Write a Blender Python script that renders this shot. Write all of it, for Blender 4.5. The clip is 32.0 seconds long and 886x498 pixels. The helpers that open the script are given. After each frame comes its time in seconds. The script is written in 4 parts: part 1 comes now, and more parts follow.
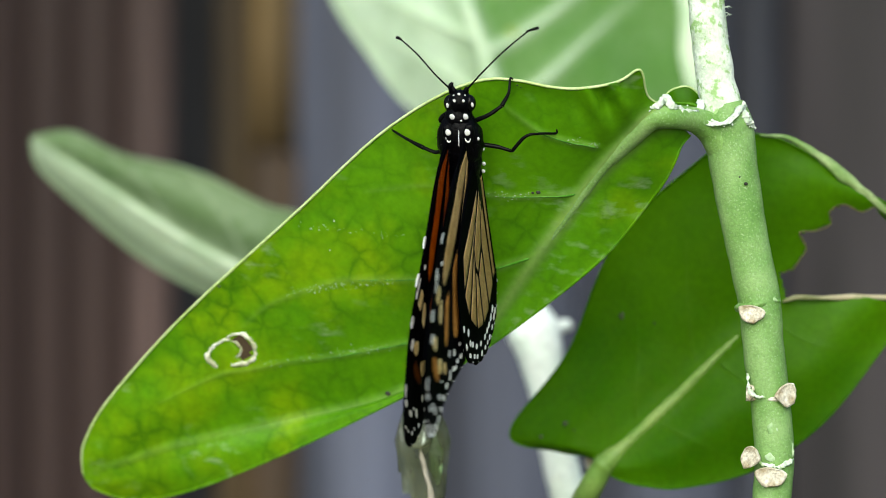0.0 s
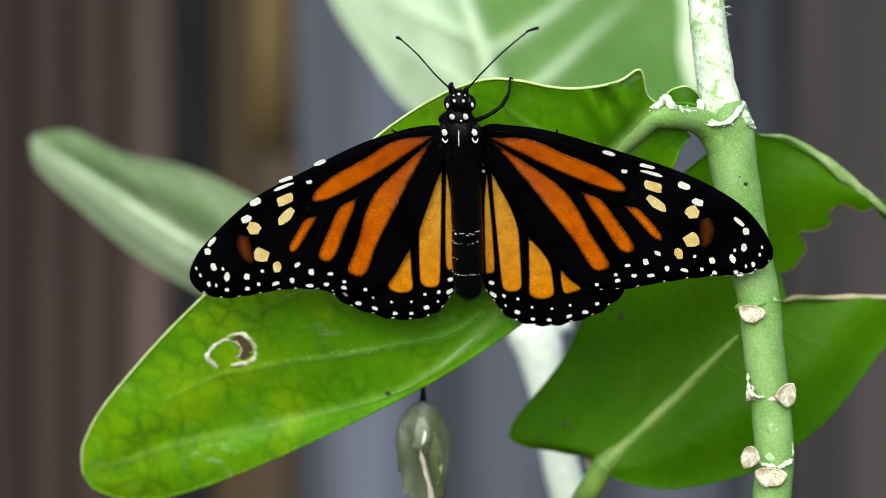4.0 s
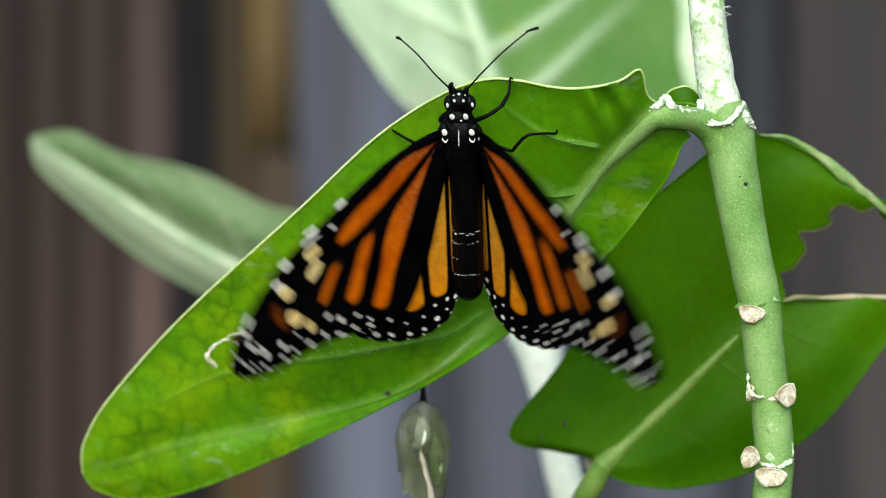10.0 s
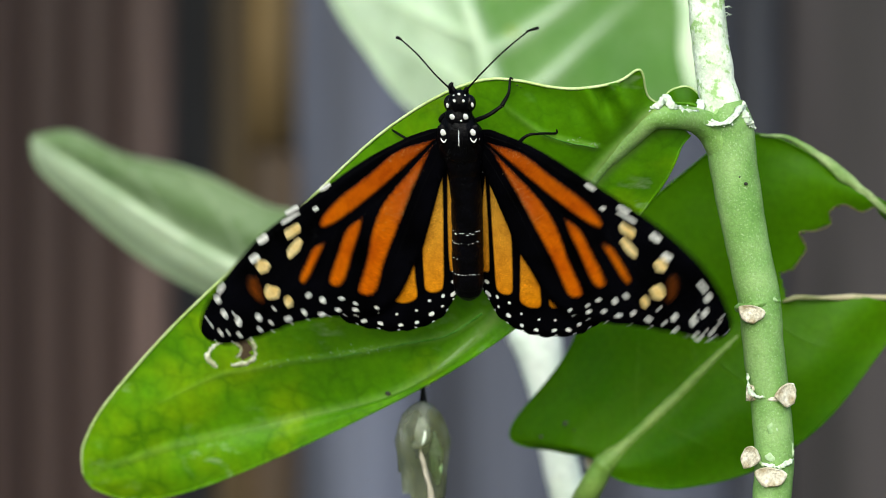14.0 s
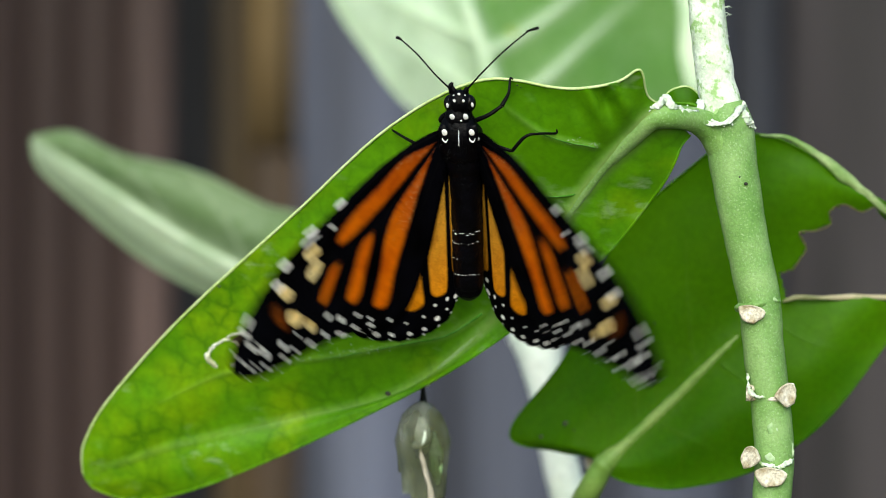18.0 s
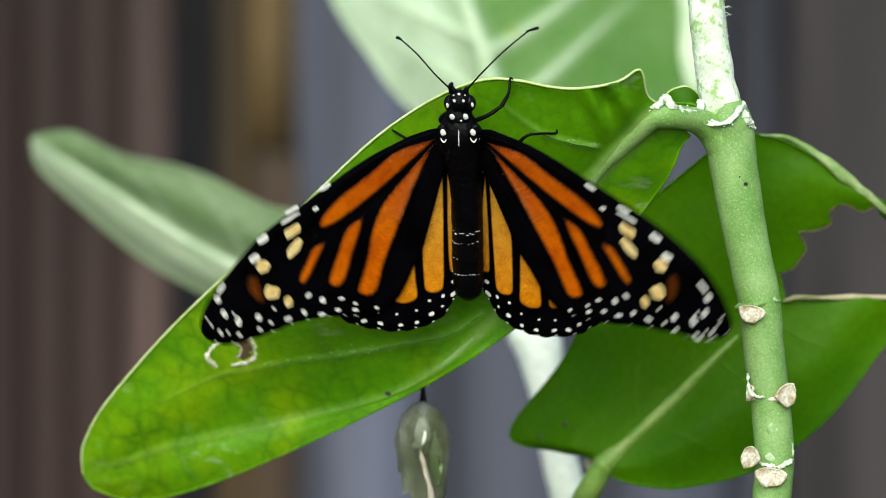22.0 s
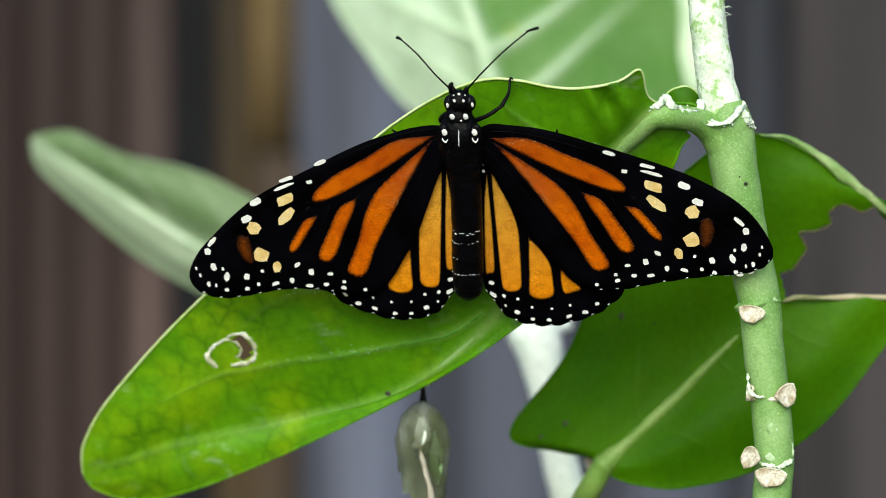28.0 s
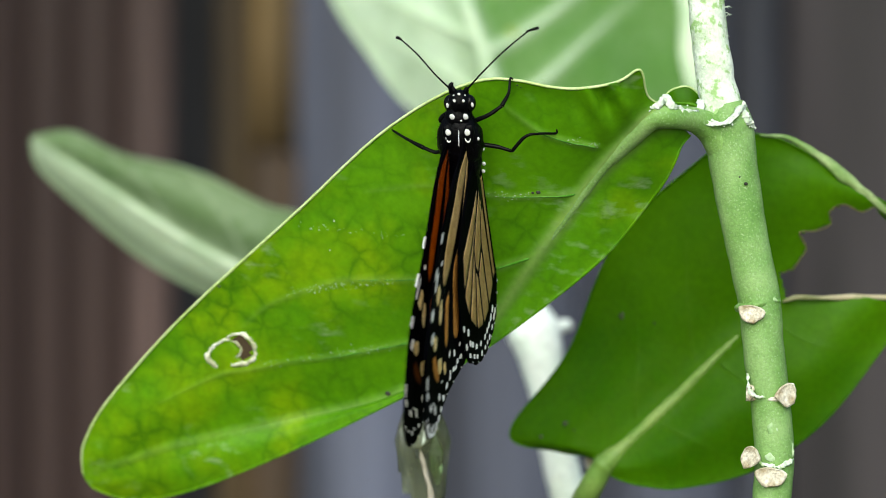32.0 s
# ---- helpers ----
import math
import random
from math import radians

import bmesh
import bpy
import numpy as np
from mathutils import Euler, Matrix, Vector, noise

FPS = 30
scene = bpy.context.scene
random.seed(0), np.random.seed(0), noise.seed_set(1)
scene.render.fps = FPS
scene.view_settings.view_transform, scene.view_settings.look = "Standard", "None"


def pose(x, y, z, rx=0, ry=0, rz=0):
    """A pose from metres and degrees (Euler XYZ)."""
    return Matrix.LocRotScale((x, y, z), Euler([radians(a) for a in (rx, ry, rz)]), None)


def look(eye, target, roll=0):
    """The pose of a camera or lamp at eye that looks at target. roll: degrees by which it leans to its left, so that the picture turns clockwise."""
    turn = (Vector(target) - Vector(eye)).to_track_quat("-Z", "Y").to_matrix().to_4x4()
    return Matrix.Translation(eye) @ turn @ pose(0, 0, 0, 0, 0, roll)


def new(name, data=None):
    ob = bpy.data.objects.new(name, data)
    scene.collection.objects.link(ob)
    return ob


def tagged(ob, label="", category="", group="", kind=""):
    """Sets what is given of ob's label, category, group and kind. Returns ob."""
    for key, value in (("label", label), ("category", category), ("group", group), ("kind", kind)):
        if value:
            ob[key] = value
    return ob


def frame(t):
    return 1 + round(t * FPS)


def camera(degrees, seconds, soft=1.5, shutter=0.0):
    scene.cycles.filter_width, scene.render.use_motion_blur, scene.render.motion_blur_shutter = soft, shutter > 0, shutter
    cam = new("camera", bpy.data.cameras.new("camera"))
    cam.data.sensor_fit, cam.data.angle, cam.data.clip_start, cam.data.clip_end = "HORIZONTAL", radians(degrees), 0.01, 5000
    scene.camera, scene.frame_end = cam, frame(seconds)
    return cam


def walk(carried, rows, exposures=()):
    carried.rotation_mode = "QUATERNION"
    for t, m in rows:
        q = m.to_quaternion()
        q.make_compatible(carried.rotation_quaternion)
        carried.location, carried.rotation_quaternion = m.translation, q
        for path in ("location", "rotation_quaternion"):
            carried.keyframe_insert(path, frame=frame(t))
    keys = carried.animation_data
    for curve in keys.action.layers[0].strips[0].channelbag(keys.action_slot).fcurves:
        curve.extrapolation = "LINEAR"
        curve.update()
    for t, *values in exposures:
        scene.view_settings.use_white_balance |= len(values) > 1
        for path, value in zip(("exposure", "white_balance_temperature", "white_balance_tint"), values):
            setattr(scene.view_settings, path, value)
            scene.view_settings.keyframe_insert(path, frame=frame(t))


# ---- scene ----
# ---- camera: a tripod shot, half a metre from the butterfly, with a long lens at a wide aperture ----
EYE_Z = 1.2
cam = camera(16, 32.0, soft=0.8, shutter=0.5)
cam.data.dof.use_dof = True
cam.data.dof.focus_distance = 0.505
cam.data.dof.aperture_fstop = 14.5
EYE = Matrix.Translation((0, -0.502, EYE_Z)) @ pose(0, 0, 0, 90, 0, 0)
walk(cam, [(0.0, EYE), (32.0, EYE)], exposures=[(0.0, 0.23, 6700, 0), (32.0, 0.23, 6700, 0)])

# ---- light: bright shade under an open sky ----
world = bpy.data.worlds.new("sky")
scene.world = world
world.use_nodes = True
SUN_HEIGHT, SUN_TURN = radians(33), radians(189)
sky = world.node_tree.nodes.new("ShaderNodeTexSky")
sky.sky_type, sky.sun_disc, sky.sun_elevation, sky.sun_rotation = "NISHITA", False, SUN_HEIGHT, SUN_TURN
backing = world.node_tree.nodes["Background"]
backing.inputs["Strength"].default_value = 0.15
world.node_tree.links.new(sky.outputs[0], backing.inputs["Color"])
sun = new("sun", bpy.data.lights.new("sun", "SUN"))
sun.data.energy, sun.data.angle, sun.data.color = 3.1, radians(50), (1.0, 0.97, 0.9)
SUN_FROM = Vector((math.sin(SUN_TURN) * math.cos(SUN_HEIGHT), math.cos(SUN_TURN) * math.cos(SUN_HEIGHT), math.sin(SUN_HEIGHT)))
sun.matrix_world = look(SUN_FROM * 3 + Vector((0, 0, EYE_Z)), (0, 0, EYE_Z))


# ---- materials ----
def material(name, rough=0.5, metal=0.0, sheen=0.0):
    m = bpy.data.materials.new(name)
    m.use_nodes = True
    bsdf = m.node_tree.nodes["Principled BSDF"]
    bsdf.inputs["Roughness"].default_value = rough
    bsdf.inputs["Metallic"].default_value = metal
    bsdf.inputs["Sheen Weight"].default_value = sheen
    return m, m.node_tree.nodes, m.node_tree.links, bsdf


def noise_tex(nodes, links, scale, detail=4.0, stretch=None, coord="Object"):
    """A noise in metres of the object's own space."""
    tc = nodes.new("ShaderNodeTexCoord")
    n = nodes.new("ShaderNodeTexNoise")
    n.inputs["Scale"].default_value, n.inputs["Detail"].default_value = scale, detail
    if stretch:
        mp = nodes.new("ShaderNodeMapping")
        mp.inputs["Scale"].default_value = stretch
        links.new(tc.outputs[coord], mp.inputs["Vector"])
        links.new(mp.outputs[0], n.inputs["Vector"])
    else:
        links.new(tc.outputs[coord], n.inputs["Vector"])
    return n


def ramp(nodes, links, source, stops):
    r = nodes.new("ShaderNodeValToRGB")
    while len(r.color_ramp.elements) < len(stops):
        r.color_ramp.elements.new(0.5)
    for e, (p, c) in zip(r.color_ramp.elements, stops):
        e.position, e.color = p, (*c, 1)
    links.new(source, r.inputs["Fac"])
    return r.outputs["Color"]


def mix(nodes, links, fac, a, b, kind="MIX"):
    n = nodes.new("ShaderNodeMix")
    n.data_type, n.blend_type = "RGBA", kind
    for sock, value in ((n.inputs["Factor"], fac), (n.inputs[6], a), (n.inputs[7], b)):
        if isinstance(value, bpy.types.NodeSocket):
            links.new(value, sock)
        elif isinstance(value, tuple):
            sock.default_value = (*value, 1)
        else:
            sock.default_value = value
    return n.outputs[2]


def bump(nodes, links, bsdf, height, strength, distance):
    b = nodes.new("ShaderNodeBump")
    b.inputs["Strength"].default_value, b.inputs["Distance"].default_value = strength, distance
    links.new(height, b.inputs["Height"])
    links.new(b.outputs[0], bsdf.inputs["Normal"])


def mottled(name, dark, light, scale, rough=0.5, relief=0.0, fine=None, stretch=None, sheen=0.0, spec=0.5, speckle=None):
    """Two tones broken up at two scales, with fine relief."""
    m, nodes, links, bsdf = material(name, rough, sheen=sheen)
    bsdf.inputs["Specular IOR Level"].default_value = spec
    broad = noise_tex(nodes, links, scale, 5, stretch)
    grain = noise_tex(nodes, links, fine or scale * 7, 3, stretch)
    tone = ramp(nodes, links, broad.outputs["Fac"], [(0.35, dark), (0.65, light)])
    speck = ramp(nodes, links, grain.outputs["Fac"], [(0.3, (0.72, 0.72, 0.72)), (0.7, (1.2, 1.2, 1.2))])
    col = mix(nodes, links, 0.6, tone, speck, "MULTIPLY")
    if speckle:
        dots = noise_tex(nodes, links, speckle[1], 3)
        edge = speckle[2]
        col = mix(nodes, links, ramp(nodes, links, dots.outputs["Fac"], [(edge, (0, 0, 0)), (edge + 0.1, (0.85, 0.85, 0.85))]), col, speckle[0])
    links.new(col, bsdf.inputs["Base Color"])
    if relief:
        bump(nodes, links, bsdf, grain.outputs["Fac"], 0.5, relief)
    return m


def leafy(name, dark, light, vein, through_tint, glow=0.35, rough=0.45, cell=260.0, relief=0.0003, whitening=None, accent=None, gloss=0.32, rib_tint=(0.22, 0.45, 0.09), net_strength=0.3):
    """Leaf tissue: blotches, a net of fine veinlets, daylight shining through."""
    m, nodes, links, bsdf = material(name, rough)
    bsdf.inputs["Specular IOR Level"].default_value = gloss
    broad = noise_tex(nodes, links, 34, 5)
    fine = noise_tex(nodes, links, 900, 3)
    tone = ramp(nodes, links, broad.outputs["Fac"], [(0.3, dark), (0.7, light)])
    if accent:
        # yellowing patches, more of them towards the tip
        patch = noise_tex(nodes, links, 85, 5)
        tc, axes, reach, sum_ = nodes.new("ShaderNodeTexCoord"), nodes.new("ShaderNodeSeparateXYZ"), nodes.new("ShaderNodeMapRange"), nodes.new("ShaderNodeMath")
        links.new(tc.outputs["Object"], axes.inputs[0])
        links.new(axes.outputs["X"], reach.inputs["Value"])
        reach.inputs["From Min"].default_value, reach.inputs["From Max"].default_value = 0.02, -0.03
        reach.inputs["To Min"].default_value, reach.inputs["To Max"].default_value = -0.16, 0.02
        links.new(patch.outputs["Fac"], sum_.inputs[0])
        links.new(reach.outputs[0], sum_.inputs[1])
        tone = mix(nodes, links, ramp(nodes, links, sum_.outputs[0], [(0.43, (0, 0, 0)), (0.66, (0.9, 0.9, 0.9))]), tone, accent)
    if whitening:
        # a whitish tone mixed in more strongly on one half of the blade
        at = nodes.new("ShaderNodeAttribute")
        at.attribute_name = "whitening"
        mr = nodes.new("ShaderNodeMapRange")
        mr.inputs["From Min"].default_value, mr.inputs["From Max"].default_value = whitening[1], whitening[2]
        mr.inputs["To Max"].default_value = whitening[3]
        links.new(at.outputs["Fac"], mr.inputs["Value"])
        tone = mix(nodes, links, mr.outputs[0], tone, whitening[0])
    tc = nodes.new("ShaderNodeTexCoord")
    wob = noise_tex(nodes, links, 420, 3)
    shift = mix(nodes, links, 0.0024, tc.outputs["Object"], wob.outputs["Color"], "ADD")
    net = nodes.new("ShaderNodeTexVoronoi")
    net.feature = "DISTANCE_TO_EDGE"
    net.inputs["Scale"].default_value = cell
    links.new(shift, net.inputs["Vector"])
    lines = ramp(nodes, links, net.outputs["Distance"], [(0.0, (1, 1, 1)), (0.10, (0.5, 0.5, 0.5)), (0.3, (0, 0, 0))])
    faint = noise_tex(nodes, links, 90, 3)
    seen = ramp(nodes, links, faint.outputs["Fac"], [(0.35, (0, 0, 0)), (0.7, (net_strength * 1.6,) * 3)])
    col = mix(nodes, links, seen, tone, mix(nodes, links, lines, tone, vein))
    ribs = nodes.new("ShaderNodeAttribute")
    ribs.attribute_name = "vein"
    soft = nodes.new("ShaderNodeMath")
    soft.operation = "MULTIPLY"
    soft.inputs[1].default_value = 0.95
    links.new(ribs.outputs["Fac"], soft.inputs[0])
    col = mix(nodes, links, soft.outputs[0], col, rib_tint)
    if accent:
        # smears of whitish dust
        smear, where = noise_tex(nodes, links, 620, 4, (0.45, 1, 1)), noise_tex(nodes, links, 70, 2)
        film = mix(nodes, links, 1.0, ramp(nodes, links, smear.outputs["Fac"], [(0.52, (0, 0, 0)), (0.68, (0.55, 0.55, 0.55))]),
                   ramp(nodes, links, where.outputs["Fac"], [(0.52, (0, 0, 0)), (0.66, (1, 1, 1))]), "MULTIPLY")
        col = mix(nodes, links, film, col, (0.42, 0.56, 0.34))
    speck = ramp(nodes, links, fine.outputs["Fac"], [(0.3, (0.86, 0.86, 0.86)), (0.7, (1.1, 1.1, 1.1))])
    col = mix(nodes, links, 0.7, col, speck, "MULTIPLY")
    links.new(col, bsdf.inputs["Base Color"])
    bump(nodes, links, bsdf, net.outputs["Distance"], 0.35, relief)
    back = nodes.new("ShaderNodeBsdfTranslucent")
    links.new(mix(nodes, links, 1.0, col, through_tint, "MULTIPLY"), back.inputs["Color"])
    both = nodes.new("ShaderNodeMixShader")
    both.inputs[0].default_value = glow
    links.new(bsdf.outputs[0], both.inputs[1])
    links.new(back.outputs[0], both.inputs[2])
    links.new(both.outputs[0], nodes["Material Output"].inputs["Surface"])
    return m


def scaly(name, inner, outer, edge, width, root=None):
    """Wing scales: a coloured field that frays into black along its rim, width in mm."""
    m, nodes, links, bsdf = material(name, 0.7)
    bsdf.inputs["Specular IOR Level"].default_value = 0.06
    at = nodes.new("ShaderNodeAttribute")
    at.attribute_name = "rim"
    grain = noise_tex(nodes, links, 5200, 2)
    broad = noise_tex(nodes, links, 130, 3)
    tone = ramp(nodes, links, broad.outputs["Fac"], [(0.3, inner), (0.7, outer)])
    if root:
        # the colour deepens towards the wing's root
        tc, far, reach = nodes.new("ShaderNodeTexCoord"), nodes.new("ShaderNodeVectorMath"), nodes.new("ShaderNodeMapRange")
        far.operation = "LENGTH"
        links.new(tc.outputs["Object"], far.inputs[0])
        links.new(far.outputs["Value"], reach.inputs["Value"])
        reach.inputs["From Min"].default_value, reach.inputs["From Max"].default_value = 0.004, 0.026
        tone = mix(nodes, links, reach.outputs[0], root, tone)
    add = nodes.new("ShaderNodeMath")
    add.operation = "MULTIPLY_ADD"
    links.new(grain.outputs["Fac"], add.inputs[0])
    add.inputs[1].default_value = width * 1.2
    links.new(at.outputs["Fac"], add.inputs[2])
    fray = nodes.new("ShaderNodeMapRange")
    fray.inputs["From Min"].default_value, fray.inputs["From Max"].default_value = width * 0.6, width * 1.5
    links.new(add.outputs[0], fray.inputs["Value"])
    speck = ramp(nodes, links, grain.outputs["Fac"], [(0.35, (0.62, 0.56, 0.5)), (0.6, (1.08, 1.06, 1.0)), (0.72, (1.7, 1.6, 1.5))])
    col = mix(nodes, links, 0.6, tone, speck, "MULTIPLY")
    worn = noise_tex(nodes, links, 520, 4)
    col = mix(nodes, links, 0.4, col, ramp(nodes, links, worn.outputs["Fac"], [(0.34, (0.62, 0.5, 0.45)), (0.56, (1.08, 1.08, 1.08))]), "MULTIPLY")
    links.new(mix(nodes, links, fray.outputs[0], edge, col), bsdf.inputs["Base Color"])
    bump(nodes, links, bsdf, grain.outputs["Fac"], 0.25, 0.00006)
    return m


# the bluish lighter tone paints a faint sheen into the wing black
WING_BLACK = mottled("black_wing_scales", (0.0002, 0.0002, 0.0003), (0.0016, 0.0016, 0.0030), 130, 0.7, 0.00004, 2600, spec=0.012)
WING_VEIN = mottled("black_wing_rib", (0.0006, 0.0006, 0.0008), (0.003, 0.003, 0.004), 300, 0.5, spec=0.05)
ORANGE = scaly("orange_wing_scales", (0.5, 0.088, 0.001), (0.69, 0.168, 0.002), (0.004, 0.001, 0.001), 0.8, (0.34, 0.055, 0.002))
BROWN_ORANGE = scaly("dusky_orange_wing_scales", (0.11, 0.026, 0.002), (0.22, 0.05, 0.003), (0.0006, 0.0005, 0.0005), 1.6)
AMBER = scaly("amber_wing_scales", (0.66, 0.215, 0.004), (0.76, 0.285, 0.008), (0.01, 0.004, 0.001), 0.3, (0.62, 0.34, 0.045))
TAN = scaly("tan_underwing_scales", (0.38, 0.25, 0.09), (0.48, 0.33, 0.15), (0.16, 0.12, 0.07), 0.12)
DULL_ORANGE = scaly("dull_orange_underwing_scales", (0.4, 0.17, 0.03), (0.5, 0.24, 0.06), (0.03, 0.02, 0.01), 0.2)
WHITE_SCALE = mottled("white_wing_scales", (0.78, 0.78, 0.77), (0.9, 0.9, 0.88), 900, 0.7, spec=0.2)
CREAM_SCALE = mottled("cream_wing_scales", (0.72, 0.5, 0.18), (0.82, 0.66, 0.34), 500, 0.7, spec=0.2)
# body sheen is partly put into the colour as a blue tint
BODY_BLACK = mottled("black_velvet_hair", (0.0004, 0.0004, 0.0007), (0.0013, 0.0013, 0.0028), 420, 0.42, 0.0003, 2200, spec=0.09)
CHITIN = mottled("black_chitin", (0.001, 0.001, 0.001), (0.004, 0.004, 0.0045), 900, 0.4, 0.00005, spec=0.12)
EYE_BLACK = mottled("black_compound_eye", (0.001, 0.001, 0.001), (0.004, 0.004, 0.004), 1500, 0.2, spec=0.15)
LEAF = leafy("fresh_green_leaf", (0.12, 0.36, 0.004), (0.175, 0.44, 0.006), (0.05, 0.2, 0.003), (1.25, 1.25, 0.4), 0.4, accent=(0.29, 0.5, 0.004), cell=230.0, rib_tint=(0.4, 0.56, 0.2), net_strength=0.5)
LEAF_RIM = mottled("yellow_green_leaf_margin", (0.5, 0.67, 0.22), (0.66, 0.8, 0.4), 300, 0.45)
VEIN = mottled("pale_green_vein", (0.065, 0.27, 0.01), (0.15, 0.38, 0.06), 260, 0.8, 0.00008, spec=0.2)
MIDRIB = mottled("pale_green_midrib", (0.15, 0.28, 0.045), (0.24, 0.355, 0.088), 200, 0.5, 0.0001)
LEAF_DARK = leafy("deep_green_leaf", (0.046, 0.17, 0.001), (0.095, 0.26, 0.002), (0.07, 0.18, 0.002), (1.4, 1.2, 0.3), 0.38, gloss=0.12, rib_tint=(0.1, 0.25, 0.012))
# glare on the left half is painted in as a whitish mix
LEAF_PALE = leafy("pale_leaf_underside", (0.12, 0.29, 0.055), (0.17, 0.35, 0.085), (0.3, 0.46, 0.22), (1.1, 1.2, 0.8), 0.35, 0.5, whitening=((0.76, 0.88, 0.75), -0.1, 0.3, 0.9), rib_tint=(0.64, 0.78, 0.58))
# here the lower half is mixed towards a paler grey-green
LEAF_GREY = leafy("dusty_green_leaf", (0.09, 0.185, 0.048), (0.205, 0.3, 0.145), (0.3, 0.4, 0.25), (1.1, 1.2, 0.7), 0.3, 0.5, whitening=((0.46, 0.54, 0.42), 0.35, -0.2, 0.6), rib_tint=(0.44, 0.55, 0.38))
PALE_VEIN = mottled("whitish_leaf_vein", (0.48, 0.64, 0.42), (0.62, 0.75, 0.55), 200, 0.5)
DUSTY_VEIN = mottled("dusty_green_midrib", (0.34, 0.46, 0.29), (0.5, 0.6, 0.44), 120, 0.6)
PETIOLE = mottled("pale_green_petiole_skin", (0.16, 0.33, 0.065), (0.28, 0.45, 0.15), 150, 0.55, 0.0002, 2200, speckle=((0.3, 0.46, 0.2), 3000, 0.57))
STEM = mottled("green_stem_skin", (0.14, 0.30, 0.06), (0.25, 0.42, 0.14), 150, 0.55, 0.00022, 2200, speckle=((0.3, 0.46, 0.2), 3000, 0.57))
BLOOM = mottled("white_waxy_bloom", (0.6, 0.72, 0.54), (0.8, 0.87, 0.76), 330, 0.75, 0.0004, 1600, speckle=((0.27, 0.48, 0.13), 760, 0.53))
CRUST = mottled("crumbling_wax_and_shell_glint", (0.55, 0.66, 0.52), (0.8, 0.86, 0.79), 500, 0.8, 0.0004, 1800)
WHITE_BLOOM = mottled("thick_white_bloom", (0.8, 0.9, 0.8), (0.9, 0.95, 0.9), 120, 0.8)
SMEAR = mottled("wax_smear_and_shell_glint", (0.24, 0.42, 0.15), (0.5, 0.64, 0.42), 420, 0.6, 0.0002, 1500)
DUST = mottled("greenish_white_dust", (0.3, 0.46, 0.22), (0.5, 0.64, 0.42), 700, 0.8)
SCAR = mottled("dry_cream_leaf_scar", (0.36, 0.28, 0.16), (0.84, 0.8, 0.69), 560, 0.7, 0.0006, 2400)
CALLUS = mottled("dried_white_leaf_edge", (0.5, 0.52, 0.3), (0.86, 0.87, 0.74), 500, 0.7, 0.0002)


# ---- mesh helpers; all sizes in millimetres ----
MM = 0.001


def part(name, bm, mats, parent=None, label=""):
    """One mesh object from a bmesh in millimetres."""
    me = bpy.data.meshes.new(name)
    bmesh.ops.scale(bm, vec=(MM, MM, MM), verts=bm.verts)
    bm.to_mesh(me)
    bm.free()
    for m in mats if isinstance(mats, (list, tuple)) else [mats]:
        me.materials.append(m)
    ob = new(name, me)
    ob.parent = parent
    if label:
        tagged(ob, label)
    return ob


def smooth(bm):
    for f in bm.faces:
        f.smooth = True
    return bm


def glide(points, n):
    """n points along a smooth line through the control points."""
    pts = [Vector(p) for p in points]
    pts = [2 * pts[0] - pts[1], *pts, 2 * pts[-1] - pts[-2]]
    out = []
    for i in range(n):
        s = i / (n - 1) * (len(pts) - 3)
        k = min(int(s), len(pts) - 4)
        t = s - k
        a, b, c, d = pts[k:k + 4]
        out.append(0.5 * (2 * b + (c - a) * t + (2 * a - 5 * b + 4 * c - d) * t * t + (3 * b - a - 3 * c + d) * t ** 3))
    return out


def value_at(values, f):
    s = f * (len(values) - 1)
    k = min(int(s), len(values) - 2)
    return values[k] + (values[k + 1] - values[k]) * (s - k)


def tube(points, radii, n=24, sides=12, rough=0.0, bm=None, flat=1.0):
    """A closed tapered tube along a smooth line, with an uneven skin."""
    bm = bm or bmesh.new()
    line = glide(points, n)
    rings, side = [], None
    for i, p in enumerate(line):
        d = (line[min(i + 1, n - 1)] - line[max(i - 1, 0)]).normalized()
        if side is None:
            side = d.cross(Vector((0, 1, 0.01))).normalized()
        side = (side - d * side.dot(d)).normalized()
        up = d.cross(side)
        r = value_at(radii, i / (n - 1))
        ring = []
        for j in range(sides):
            a = 2 * math.pi * j / sides
            q = r * (1 + rough * noise.noise(p * 0.35 + Vector((math.cos(a), math.sin(a), 0)) * 1.3))
            ring.append(bm.verts.new(p + side * (q * math.cos(a)) + up * (q * flat * math.sin(a))))
        rings.append(ring)
    for a, b in zip(rings, rings[1:]):
        for j in range(sides):
            bm.faces.new((a[j], a[(j + 1) % sides], b[(j + 1) % sides], b[j]))
    bm.faces.new(rings[0][::-1])
    bm.faces.new(rings[-1])
    return smooth(bm)


def blob(centre, radii, turn=None, rough=0.0, grain=0.6, seg=20, bm=None):
    """An ellipsoid with an uneven skin."""
    bm = bm or bmesh.new()
    made = bmesh.ops.create_uvsphere(bm, u_segments=seg, v_segments=max(8, seg * 2 // 3), radius=1)["verts"]
    m = Matrix.Translation(centre) @ (turn or Matrix()) @ Matrix.Diagonal((*radii, 1))
    for v in made:
        n = v.co.copy()
        v.co = m @ (n * (1 + rough * noise.noise(Vector((n.x * radii[0], n.y * radii[1], n.z * radii[2])) * grain)))
    return smooth(bm)


def thing(name, label, category, loc=(0, 0, 0), group="", kind=""):
    ob = new(name)
    ob.empty_display_size = 0.01
    ob.location = loc
    return tagged(ob, label, category, group, kind)


